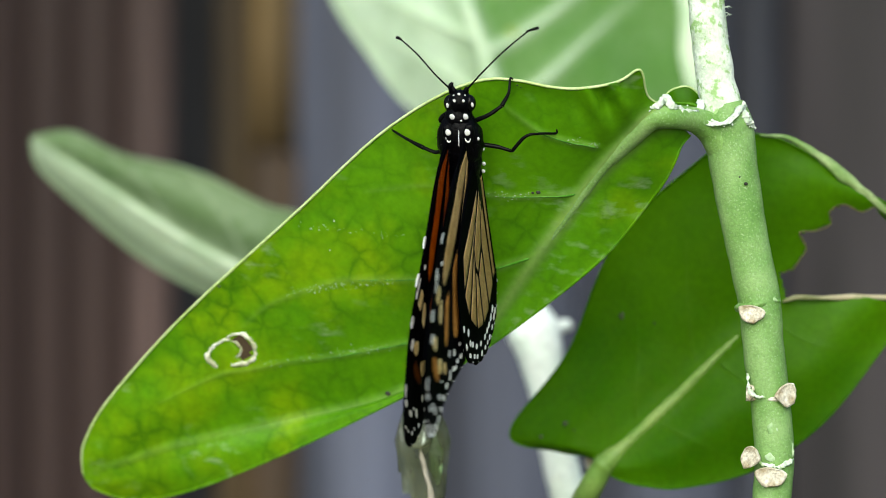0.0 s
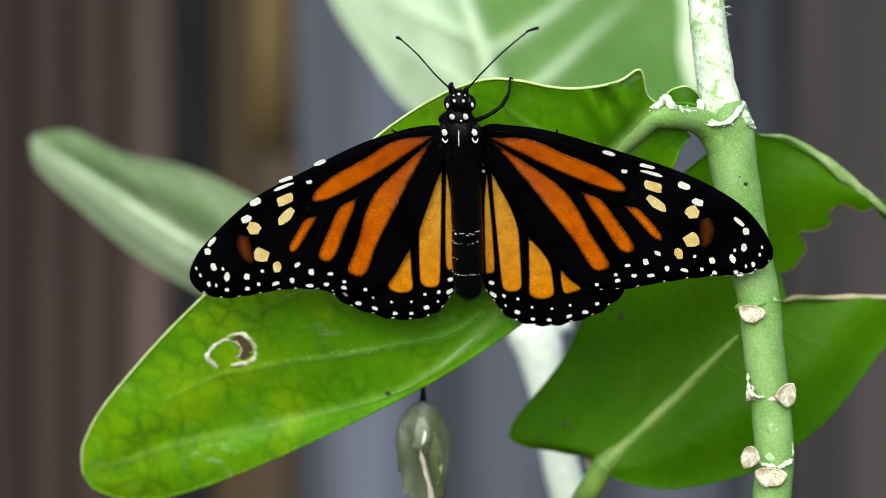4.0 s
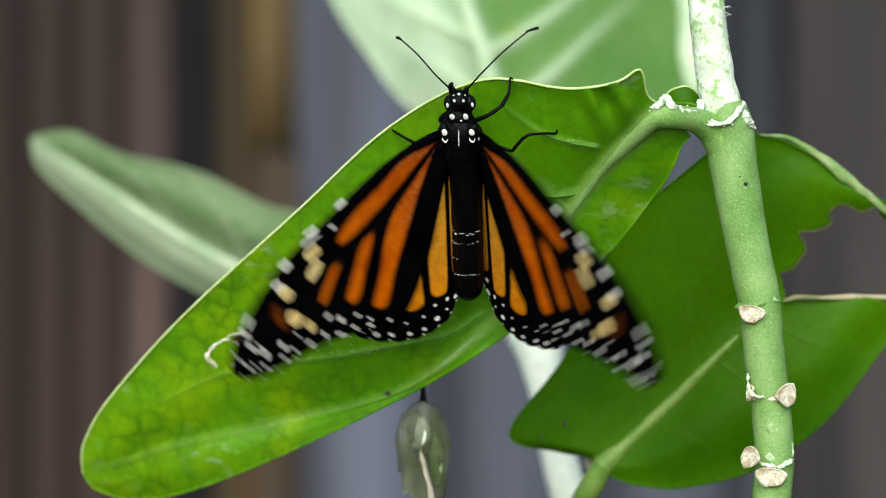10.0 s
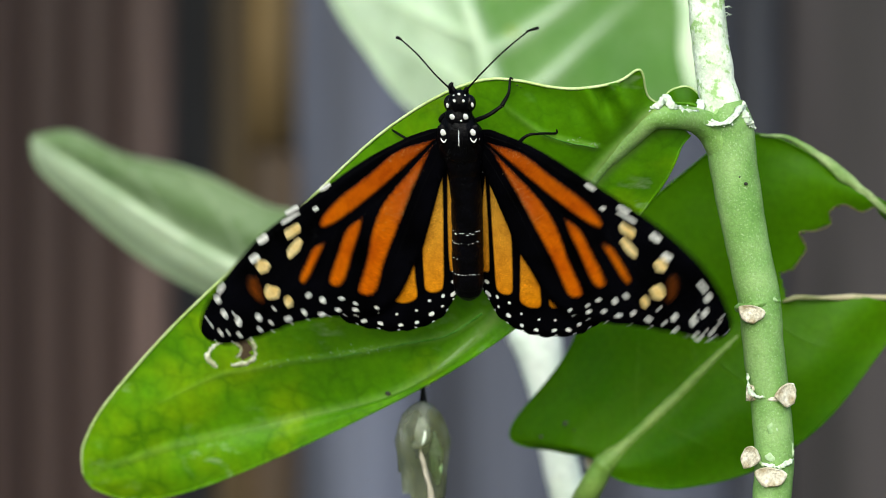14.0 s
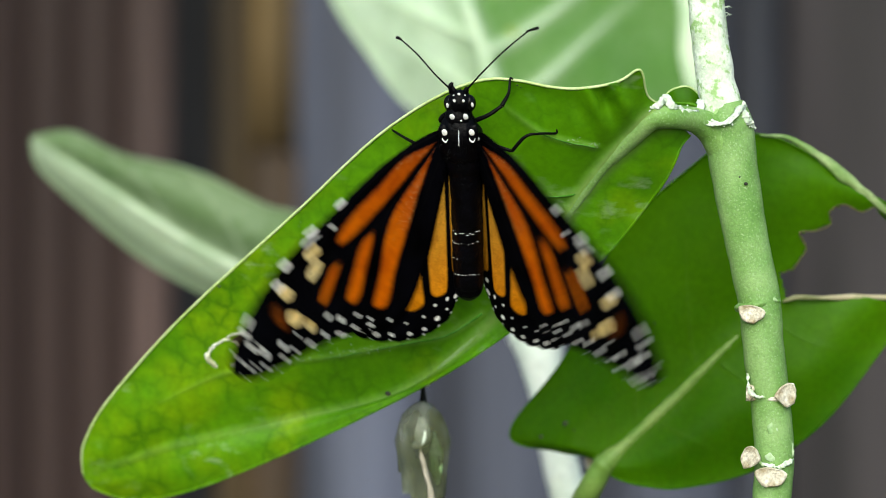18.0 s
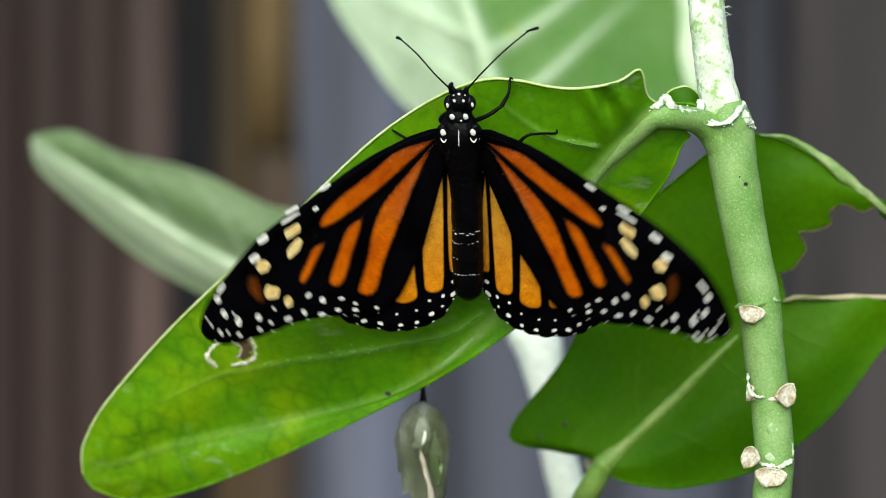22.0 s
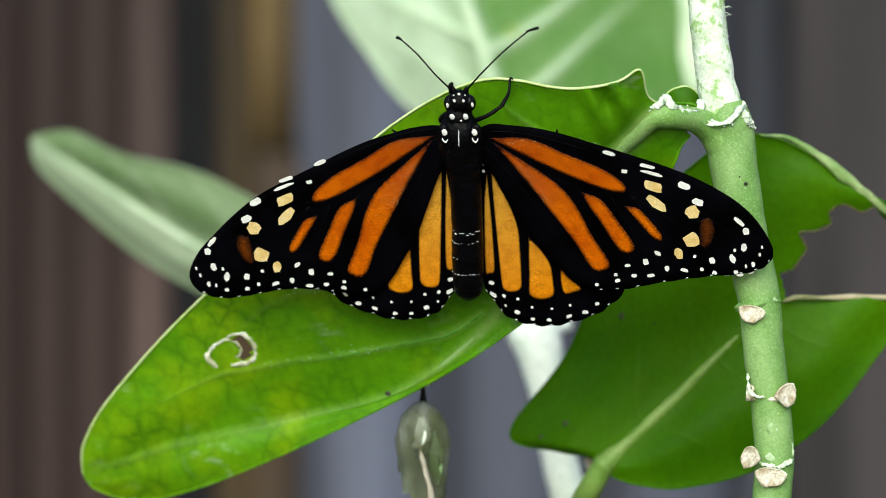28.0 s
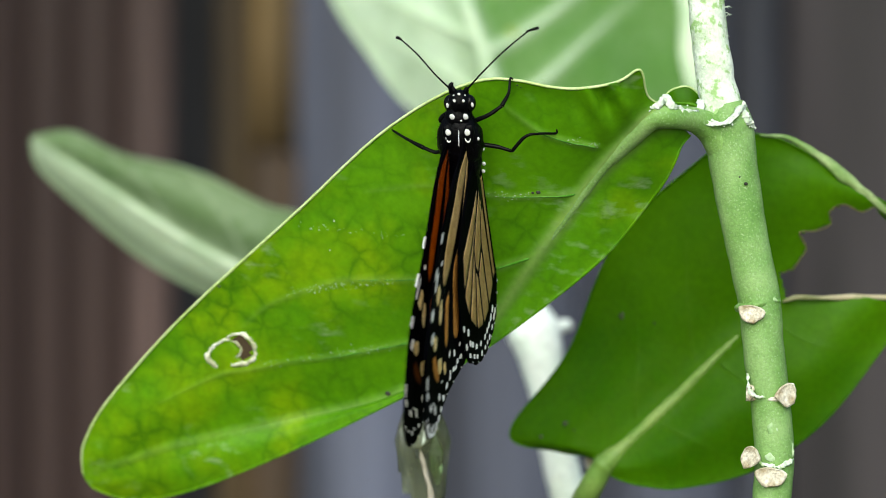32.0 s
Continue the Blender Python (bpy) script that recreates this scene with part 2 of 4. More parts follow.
# ---- ground and fence ----
def ground():
    bm = bmesh.new()
    bmesh.ops.create_grid(bm, x_segments=60, y_segments=60, size=60000)
    for v in bm.verts:
        v.co.z = 30 * noise.noise(v.co * 0.0004) - 20
    soil = mottled("bare_garden_soil", (0.05, 0.04, 0.03), (0.12, 0.1, 0.07), 4, 0.9, 0.01)
    tagged(part("ground", smooth(bm), soil), "bare brown garden soil under the plants", "ground", kind="structure")


def board(width, height, thick, seed):
    """A sawn board with rounded arrises and a slightly wandering edge."""
    bm = bmesh.new()
    bmesh.ops.create_cube(bm, size=1)
    bmesh.ops.scale(bm, vec=(width, thick, height), verts=bm.verts)
    bmesh.ops.bevel(bm, geom=list(bm.edges), offset=min(width, thick) * 0.12, segments=2, affect="EDGES")
    cut = [e for e in bm.edges if abs(e.verts[0].co.z - e.verts[1].co.z) > height * 0.5]
    bmesh.ops.subdivide_edges(bm, edges=cut, cuts=14, use_grid_fill=True)
    for v in bm.verts:
        v.co.x += 1.6 * noise.noise(Vector((seed * 7.1, 0, v.co.z * 0.004)))
        v.co.y += 1.2 * noise.noise(Vector((seed * 3.3, 9, v.co.z * 0.003)))
    return smooth(bm)


def wood(name, dark, light):
    return mottled(name, dark, light, 52, 0.8, 0.0015, 190, stretch=(1, 1, 0.04))


FENCE_Y = 900.0
BROWN_WOOD = wood("dark_brown_weathered_wood", (0.0210, 0.0102, 0.0089), (0.0345, 0.0172, 0.0150))
GOLD_WOOD = wood("golden_brown_wood", (0.0400, 0.0240, 0.0080), (0.2100, 0.1350, 0.0480))
TAWNY_WOOD = wood("tawny_brown_wood", (0.0400, 0.0240, 0.0130), (0.1300, 0.0800, 0.0460))
UMBER_WOOD = wood("dark_umber_wood", (0.0200, 0.0118, 0.0036), (0.0640, 0.0390, 0.0128))
ROSY_WOOD = wood("rosy_weathered_wood", (0.0300, 0.0170, 0.0150), (0.1100, 0.0680, 0.0620))
SLATE_WOOD = wood("slate_grey_wood", (0.0120, 0.0130, 0.0200), (0.0420, 0.0460, 0.0680))
PALE_GREY_WOOD = wood("pale_blue_grey_wood", (0.0360, 0.0390, 0.0570), (0.1200, 0.1300, 0.1900))
GREY_WOOD = wood("blue_grey_weathered_wood", (0.0240, 0.0260, 0.0400), (0.0720, 0.0780, 0.1140))
BACKING_WOOD = wood("near_black_wood", (0.0036, 0.0038, 0.0054), (0.0150, 0.0155, 0.0215))
DARK_GREY_WOOD = wood("dark_grey_weathered_wood", (0.0150, 0.0121, 0.0138), (0.0440, 0.0362, 0.0405))


def fence():
    """Upright boards on rails, 0.9 m behind the plant."""
    base = thing("fence", "old wooden fence of upright weathered boards in brown and grey", "fence", (0, FENCE_Y * MM, 0))
    # left edge, right edge of each board, set back, wood
    rows = [(-680, -540, 0, BROWN_WOOD), (-536, -398, 6, BROWN_WOOD), (-394, -262, 0, BROWN_WOOD), (-258, -186, 3, BROWN_WOOD), (-184, -166, 5, BROWN_WOOD),
            (-165, -142, 8, BROWN_WOOD), (-140, -121, 0, ROSY_WOOD), (-101, -85, 12, UMBER_WOOD), (-64, -12, 0, PALE_GREY_WOOD), (-11, 60, 5, GREY_WOOD), (62, 126, 3, GREY_WOOD),
            (128, 152, 12, SLATE_WOOD), (154, 230, 0, DARK_GREY_WOOD), (233, 318, 3, DARK_GREY_WOOD), (322, 455, 4, DARK_GREY_WOOD), (459, 590, 0, DARK_GREY_WOOD), (594, 720, 5, DARK_GREY_WOOD)]
    rows += [(x, x + 134, 3, BROWN_WOOD) for x in range(-2340, -690, 138)] + [(x, x + 134, 3, DARK_GREY_WOOD) for x in range(724, 2300, 138)]
    # near-black boards set back behind the row, filling its gaps
    rows += [(x, x + 98, 40, BACKING_WOOD) for x in range(-690, 710, 100)]
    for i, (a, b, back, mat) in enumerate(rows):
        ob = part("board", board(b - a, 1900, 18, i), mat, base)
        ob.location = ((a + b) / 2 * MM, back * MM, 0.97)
    # one narrow board, split in two so its tone darkens downwards
    for low, high, mat in ((20, 1243, TAWNY_WOOD), (1245, 1920, GOLD_WOOD)):
        ob = part("board", board(19, high - low, 18, high), mat, base, "narrow board split in two, golden above and darker tawny below")
        ob.location = (-0.0745, 0.004, (low + high) / 2 * MM)
    for z in (350, 1650):
        ob = part("rail", board(4650, 90, 40, z), DARK_GREY_WOOD, base, "dark rail behind the boards")
        ob.location = (-0.02, 0.075, z * MM)


ground()
fence()


# ---- leaves ----
def pucker(q):
    """Creases where the big leaf gathers beside its stalk, in mm."""
    d = ((q.x - 26.0) / 4.2) ** 2 + ((q.z - 1223.6) / 3.6) ** 2
    return 1.2 * math.exp(-d) * math.sin(q.x * 1.25 + q.z * 0.55) if d < 6 and q.y < 20 else 0.0


def leaf_point(mid, a, b, u, v, arch):
    """A point of a leaf: u along the midrib, v from -1 (edge b) to 1 (edge a)."""
    n = len(mid) - 1
    k = min(int(u * n), n - 1)
    t = u * n - k
    m = mid[k].lerp(mid[k + 1], t)
    e = (a if v >= 0 else b)
    e = e[k].lerp(e[k + 1], t)
    w = abs(v)
    q = m.lerp(e, w)
    q.y -= arch * min(1, (e - m).length / 22) * math.sin(math.pi * min(1, w)) ** 2 * min(1, 6 * u * (1 - u) + 0.15)
    q.y += 0.9 * noise.noise(q * 0.045) + 0.25 * noise.noise(q * 0.16) + pucker(q)
    return q


blade_points, rib_start = {}, {}


def skin_y(blade, x, z):
    """The depth of a leaf's face at a place across it, in mm."""
    pts = blade_points[blade.name]
    return float(pts[np.argmin((pts[:, 0] - x) ** 2 + (pts[:, 2] - z) ** 2), 1])


def leaf(name, parent, stations, mat, rim_mat, rib_mat, vein_mat, rib=(1.4, 0.5), arch=3.0, nu=110, nv=22, veins=(), rim=0.28, thick=0.35, eaten=None, label="", vein_r=0.32, sunk=False):
    """A leaf blade lofted over a midrib and its two edges; midrib and side veins rise from it as soft ridges."""
    n = nu + 1
    mid, a, b = (glide([s[i] for s in stations], n) for i in range(3))
    rib_line = [leaf_point(mid, a, b, i / 60, 0, arch) for i in range(61)]
    rib_dense = [leaf_point(mid, a, b, i / 360, 0, arch) for i in range(361)] if sunk else rib_line
    vein_lines = []
    for path in veins:
        if len(path) == 3 and not isinstance(path[0], tuple):
            u0, u1, v1 = path
            path = [(u0 + (u1 - u0) * (i / 5) ** 1.3, v1 * i / 5) for i in range(6)]
        way = glide([(u, v, 0) for u, v in path], 120 if sunk else 60)
        vein_lines.append([leaf_point(mid, a, b, min(1, max(0, p.x)), p.y, arch) for p in way])
    pts = [[leaf_point(mid, a, b, i / nu, j / nv, arch) for j in range(-nv, nv + 1)] for i in range(n)]
    flat = np.array([p for row in pts for p in row])
    ridge, tint = np.zeros(len(flat)), np.zeros(len(flat))
    rib_rise = (rib[0] * 1.1, rib[0] * 0.9, 2.6, 1.3) if sunk else (rib[0] * 1.1, rib[0] * 0.4, 1.0, 1.0)
    for line, wide, high, fade, hue in [(rib_dense, *rib_rise)] + [(v, vein_r * 1.9, vein_r * 1.2, 1.0, 0.3 if sunk else 1.0) for v in vein_lines]:
        for k, p in enumerate(line):
            taper = (1 - 0.75 * k / len(line)) ** fade
            near = np.exp(-((flat - np.array(p)) ** 2).sum(1) / (wide * (0.3 + 0.7 * taper)) ** 2) * taper
            ridge = np.maximum(ridge, near * high)
            tint = np.maximum(tint, np.minimum(1, near * hue))
    bm = bmesh.new()
    whitening, veined = bm.verts.layers.float.new("whitening"), bm.verts.layers.float.new("vein")
    width = 2 * nv + 1
    grid = []
    for i, row in enumerate(pts):
        out = []
        for j, p in enumerate(row):
            p.y -= ridge[i * width + j]
            v = bm.verts.new(p)
            v[whitening], v[veined] = (j - nv) / nv, tint[i * width + j]
            out.append(v)
        grid.append(out)
    for i in range(nu):
        for j in range(2 * nv):
            bm.faces.new((grid[i][j], grid[i][j + 1], grid[i + 1][j + 1], grid[i + 1][j]))
    if eaten:
        bmesh.ops.delete(bm, geom=[f for f in bm.faces if eaten(f.calc_center_median())], context="FACES")
    face = bmesh.ops.extrude_face_region(bm, geom=bm.faces[:], use_keep_orig=True)
    bmesh.ops.translate(bm, vec=(0, thick, 0), verts=[g for g in face["geom"] if isinstance(g, bmesh.types.BMVert)])
    bmesh.ops.recalc_face_normals(bm, faces=bm.faces)
    smooth(bm)
    blade = part(name, bm, mat, parent, label)
    blade_points[blade.name] = np.array([v for row in pts for v in row])
    for e in (1, -1):
        line = [leaf_point(mid, a, b, i / 40, e, arch) for i in range(41)]
        if eaten:
            line = [p for p in line if not eaten(p)]
        if len(line) > 4:
            part("leaf_margin", tube(line, [rim * 0.6, rim, rim, rim, rim * 0.4], 90, 6), mat if sunk and e < 0 else rim_mat, blade)
    if eaten:
        cut = next((i for i, p in enumerate(rib_line) if eaten(p)), 61)
        rib_line = rib_line[:cut] if cut > 6 else rib_line
    if sunk:
        rib_line = rib_line[:42]
    line = [p + Vector((0, rib[0] * ((0.75 if sunk else 0.05) + 0.2 * i / 60), 0)) for i, p in enumerate(rib_line)]
    rib_start[blade.name] = [p.copy() for p in line[:40]]
    part("midrib", tube(line, [rib[0] * 1.1, rib[0] * 1.05, rib[0] * 0.9, rib[0] * 0.6, rib[1] * 1.2, rib[1], rib[1] * 0.6, rib[1] * 0.3], 90, 12, 0.06), rib_mat, blade)
    for line in vein_lines:
        line = [p + Vector((0, -vein_r * ((0.6 if sunk else 0.85) - 1.2 * i / len(line)), 0)) for i, p in enumerate(line)]
        part("vein", tube(line, [vein_r * 0.75, vein_r * 0.65, vein_r * 0.4, vein_r * 0.15], 60, 6, 0.2), vein_mat, blade)
    return blade


def up(points):
    """Lifts control points to the plant's height."""
    return [(x, y, z + EYE_Z / MM) for x, y, z in points]


def inside(poly, x, z):
    hit = False
    for (x0, z0), (x1, z1) in zip(poly, poly[1:] + poly[:1]):
        if (z0 > z) != (z1 > z) and x < (x1 - x0) * (z - z0) / (z1 - z0) + x0:
            hit = not hit
    return hit


plant = thing("milkweed_plant", "green milkweed plant with a thick pale stem and broad leaves", "plant", (0.0537, 0.009, 0))
back_plant = thing("milkweed_plant", "milkweed stalk behind, whitish stem with broad green leaves", "plant", (0.0252, 0.120, 0))


def rooted(ob):
    """Keeps a part where it was modelled when its plant stands elsewhere."""
    ob.matrix_parent_inverse = Matrix.Translation(-ob.parent.location)
    return ob


MAIN_MID = up([(36.6, 1.0, 21.2), (33.0, 1.0, 20.6), (29.7, 3.4, 17.3), (26.9, 5.4, 14.5), (23.4, 8.3, 10.2), (15.4, 15.5, -1.3), (6.2, 23.4, -14.0), (-8.0, 30.9, -24.5), (-27.4, 36.7, -29.4), (-45.2, 41.7, -33.5), (-54.8, 44.8, -36.7), (-59.4, 46.2, -38.0), (-61.6, 47.0, -39.1), (-62.5, 47.5, -39.9)])
MAIN_TOP = up([(35.5, 0.5, 22.6), (32.5, -1.8, 24.3), (31.0, -5.6, 28.2), (27.3, -4.3, 26.3), (19.4, -2.3, 25.4), (6.0, 2.4, 27.0), (-8.8, 11.0, 19.8), (-24.5, 19.7, 5.9), (-44.2, 31.9, -11.5), (-57.6, 40.7, -26.0), (-62.0, 44.5, -33.1), (-62.8, 46.0, -36.3), (-62.8, 46.8, -38.1), (-62.7, 47.4, -39.5)])
MAIN_LOW = up([(39.9, 6.0, 18.3), (38.4, 5.1, 16.6), (37.6, 5.2, 14.6), (36.0, 7.3, 11.2), (33.2, 9.8, 7.2), (26.8, 13.2, -0.8), (16.4, 17.4, -9.6), (1.5, 23.8, -20.2), (-18.4, 32.5, -30.8), (-37.5, 41.0, -39.5), (-49.1, 46.8, -43.3), (-55.1, 47.9, -43.7), (-60.4, 48.0, -42.0), (-62.3, 47.6, -40.3)])
HOLE_LINE = [(x, z + 1200) for x, _, z in [(-36.2, 31.0, -15.2), (-34.4, 31.0, -14.7), (-32.9, 31.0, -15.6), (-32.2, 31.0, -17.0), (-32.8, 31.0, -18.5), (-34.2, 31.0, -19.0), (-34.9, 31.0, -18.5), (-34.1, 31.0, -17.3), (-34.5, 31.0, -16.2)]]
main_leaf = rooted(leaf("leaf", plant, list(zip(MAIN_MID, MAIN_TOP, MAIN_LOW)), LEAF, LEAF_RIM, PETIOLE, VEIN, (1.75, 0.16), 1.2, 300, 70,
                        [[(0.280, 0.30), (0.320, 0.50), (0.347, 0.64), (0.360, 0.74), (0.367, 0.80), (0.373, 0.86)], [(0.327, 0.06), (0.360, 0.24), (0.393, 0.38), (0.413, 0.48), (0.447, 0.66), (0.473, 0.76), (0.493, 0.84)], [(0.393, 0.04), (0.433, 0.18), (0.467, 0.30), (0.500, 0.44), (0.533, 0.60), (0.553, 0.66), (0.567, 0.70), (0.580, 0.72), (0.593, 0.70)], [(0.453, 0.06), (0.487, 0.10), (0.520, 0.20), (0.560, 0.30), (0.580, 0.36), (0.607, 0.44), (0.620, 0.50), (0.640, 0.54), (0.667, 0.58)]],
                        eaten=lambda p: inside(HOLE_LINE, p.x, p.z),
                        vein_r=0.36, rim=0.24, sunk=True,
                        label="broad bright green leaf with yellowish patches and a small eaten hole"))

BITE = [(x, z + 1200) for x, z in [(84.5, 0.1), (79.5, 3.6), (75.9, 5.3), (73.9, 7.2), (71.6, 6.4), (68.4, 7.6), (66.1, 6.4), (66.4, 4.3), (63.9, 3.1), (61.1, 2.8), (62.3, 0.2), (61.4, -1.6), (60.0, -3.5), (58.0, -4.2), (59.0, -8.8), (68.3, -8.0), (76.9, -8.5), (84.5, -9.2)]]
SIDE_MID = up([(27.8, 47.0, -37.9), (29.5, 46.5, -36.2), (32.0, 46.0, -33.8), (40.7, 44.0, -25.4), (51.3, 42.0, -14.7), (59.9, 40.0, -7.7), (69.6, 40.0, -0.9), (81.5, 42.0, 4.0), (92.0, 46.0, 6.0)])
SIDE_TOP = up([(26.9, 49.0, -36.3), (20.0, 54.0, -35.6), (11.9, 58.0, -32.6), (22.0, 54.0, -18.3), (29.7, 48.0, 0.6), (40.6, 42.0, 12.3), (53.1, 36.0, 19.6), (69.1, 36.0, 11.9), (91.1, 44.0, -3.8)])
SIDE_LOW = up([(28.9, 47.0, -39.3), (31.0, 46.0, -40.2), (34.9, 45.0, -41.1), (41.7, 44.0, -41.3), (54.2, 42.0, -37.9), (65.7, 40.0, -29.5), (75.4, 40.0, -17.4), (83.5, 42.0, -7.7), (92.4, 46.0, 5.5)])
side_leaf = rooted(leaf("leaf", back_plant, list(zip(SIDE_MID, SIDE_TOP, SIDE_LOW)), LEAF_DARK, LEAF_DARK, MIDRIB, LEAF_DARK, (1.7, 0.9), 2.5, 230, 54, [(0.3, 0.5, 0.8), (0.42, 0.62, 0.85), (0.54, 0.72, 0.8), (0.32, 0.46, -0.85), (0.45, 0.6, -0.85), (0.57, 0.72, -0.8)], rim=0.22, vein_r=0.2,
                        eaten=lambda p: inside(BITE, p.x, p.z), label="deep green leaf with a ragged bite eaten out of it"))

CURLED = mottled("pale_curled_leaf_edge", (0.12, 0.25, 0.04), (0.32, 0.43, 0.18), 160, 0.6, 0.0003)
BITTEN_EDGE = mottled("browned_leaf_edge", (0.07, 0.06, 0.016), (0.15, 0.15, 0.04), 300, 0.7)
DRY_EDGE = mottled("dry_pinkish_leaf_edge", (0.2, 0.24, 0.08), (0.46, 0.4, 0.26), 160, 0.7, 0.0003)
rooted(part("curled_margin", tube(up([(54.0, 35.0, 19.4), (58.8, 34.9, 18.9), (63.6, 34.7, 16.1), (68.7, 35.4, 12.2), (73.5, 37.0, 8.4), (79.3, 40.0, 4.0)]), [0.12, 0.35, 0.75, 1.0, 0.6, 0.4], 80, 14, 0.5, None, 0.7), CURLED, back_plant, "pale curled edge of the bitten leaf"))
bite_line = glide([(x, z - 1200, 0) for x, z in BITE[3:14]], 60)
rooted(part("dry_margin", tube([(p.x, skin_y(side_leaf, p.x, p.y + 1200) - 0.1, p.y + 1200) for p in bite_line], [0.06, 0.13, 0.08, 0.14, 0.1, 0.07], 120, 8, 0.9), BITTEN_EDGE, back_plant, "thin reddish-brown rim of the bite"))
rooted(part("dry_margin", tube(up([(58.4, 39.5, -9.0), (60.7, 39.0, -8.3), (65.5, 38.6, -8.4), (71.4, 39.0, -8.2), (77.2, 39.0, -8.4), (83.2, 40.0, -8.7)]), [0.2, 0.4, 0.38, 0.45, 0.4, 0.4], 60, 10, 0.6), DRY_EDGE, back_plant, "dry pinkish edge of the bite"))

TOP_MID = up([(17.8, 227.0, 14.5), (12.5, 223.0, 32.6), (8.6, 221.0, 46.8), (4.0, 223.0, 59.9), (0.8, 227.0, 72.0), (-1.8, 233.0, 80.5)])
TOP_A = up([(15.2, 229.0, 14.5), (-7.8, 233.0, 33.1), (-17.7, 235.0, 45.7), (-26.0, 237.0, 58.4), (-29.8, 239.0, 70.5), (-5.8, 237.0, 81.6)])
TOP_B = up([(21.8, 229.0, 14.5), (54.5, 237.0, 31.9), (55.8, 239.0, 46.6), (55.3, 239.0, 59.9), (48.5, 237.0, 71.7), (2.1, 237.0, 81.6)])
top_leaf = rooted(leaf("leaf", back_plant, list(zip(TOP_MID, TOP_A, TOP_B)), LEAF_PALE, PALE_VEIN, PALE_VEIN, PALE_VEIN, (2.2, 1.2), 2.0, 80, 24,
                       [(0.2, 0.5, 0.9), (0.42, 0.7, 0.9), (0.19, 0.66, -0.9), (0.37, 0.78, -0.85)], label="pale green leaf seen from its underside, left half whitened like glare", vein_r=0.9))

rooted(part("rolled_edge", tube(up([(58.8, 240.0, 77.3), (58.7, 240.0, 62.7), (58.5, 240.0, 50.7), (58.3, 240.0, 41.4), (58.9, 241.0, 30.8)]), [2.6, 2.9, 3.0, 2.9, 2.4], 50, 14, 0.15, None, 0.5), PALE_VEIN, back_plant, "whitish rolled edge of the pale leaf"))

LEFT_MID = up([(-19.9, 175.0, -14.4), (-32.0, 175.0, -9.6), (-44.2, 175.0, -4.2), (-58.9, 177.0, 4.0), (-72.5, 179.0, 12.9), (-83.8, 181.0, 20.3), (-88.9, 183.0, 24.4)])
LEFT_A = up([(-17.4, 173.0, -3.5), (-29.4, 171.0, 6.8), (-37.9, 171.0, 9.4), (-53.1, 173.0, 16.6), (-69.2, 175.0, 20.4), (-79.9, 179.0, 25.3), (-89.3, 183.0, 24.7)])
LEFT_B = up([(-22.4, 177.0, -19.4), (-38.3, 179.0, -15.1), (-53.2, 179.0, -8.9), (-66.8, 181.0, -1.0), (-80.0, 182.0, 10.1), (-87.9, 183.0, 17.6), (-89.8, 183.0, 23.6)])
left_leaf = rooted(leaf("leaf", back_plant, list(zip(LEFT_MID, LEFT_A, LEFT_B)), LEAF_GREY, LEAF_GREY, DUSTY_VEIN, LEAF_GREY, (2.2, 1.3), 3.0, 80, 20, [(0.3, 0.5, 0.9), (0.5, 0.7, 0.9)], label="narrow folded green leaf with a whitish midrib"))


# ---- stems ----
def stem_part(name, points, radii, mat, parent, label="", rough=0.05, n=60, sides=20):
    return rooted(part(name, tube(up(points), radii, n, sides, rough), mat, parent, label))


def scar(centre, wide, tall, turn, parent):
    """A dry half-moon scar: a domed plate with a raised rim."""
    bm = bmesh.new()
    rings = []
    for r, h in ((1.0, 0.0), (1.03, 0.4), (0.94, 0.85), (0.8, 0.7), (0.6, 0.4), (0.42, 0.5), (0.2, 0.42)):
        ring = []
        for j in range(28):
            a = 2 * math.pi * j / 28
            x, z = math.cos(a) * r, math.sin(a) * r
            z = z * (0.45 if z > 0 else 1.0)
            k = 1 + 0.22 * noise.noise(Vector((x * 1.7, z * 1.7, wide * 3)))
            h2 = h * (0.62 + 0.35 * noise.noise(Vector((x * 3.1, z * 3.1, tall * 5))))
            ring.append(bm.verts.new((x * wide * k, -h2, z * tall * k)))
        rings.append(ring)
    for p, q in zip(rings, rings[1:]):
        for j in range(28):
            bm.faces.new((p[j], p[(j + 1) % 28], q[(j + 1) % 28], q[j]))
    bm.faces.new(rings[-1])
    bm.faces.new(rings[0][::-1])
    ob = part("leaf_scar", smooth(bm), SCAR, parent, "dry cream half-moon leaf scar")
    ob.matrix_basis = Matrix.Translation(Vector(centre) * MM) @ pose(0, 0, 0, 0, turn[0], turn[1])
    return ob


STEM_LINE = [(45.4, 9.0, 23.4), (46.2, 9.0, 19.8), (47.5, 9.0, 11.1), (49.3, 9.0, 1.0), (51.4, 9.0, -9.1), (52.0, 9.0, -16.4), (53.0, 9.0, -24.2), (53.7, 9.0, -32.9), (53.3, 9.0, -41.1)]
TOP_LINE = [(41.4, 9.0, 52.3), (42.3, 9.0, 43.1), (43.2, 9.0, 34.9), (44.2, 9.0, 27.6), (45.4, 9.0, 21.0)]
stem = stem_part("stem", STEM_LINE, [3.3, 4.25, 3.8, 3.55, 3.5, 3.35, 3.15, 3.25, 3.1], STEM, plant, "pale green stem ringed by old leaf nodes", 0.04, 90)
foot = Vector(STEM_LINE[-1])
stem_part("lower_stem", [foot, foot + Vector((4, 0, -400)), (foot.x - 6, foot.y, -1195)], [3.1, 5, 8], STEM, plant, n=40)
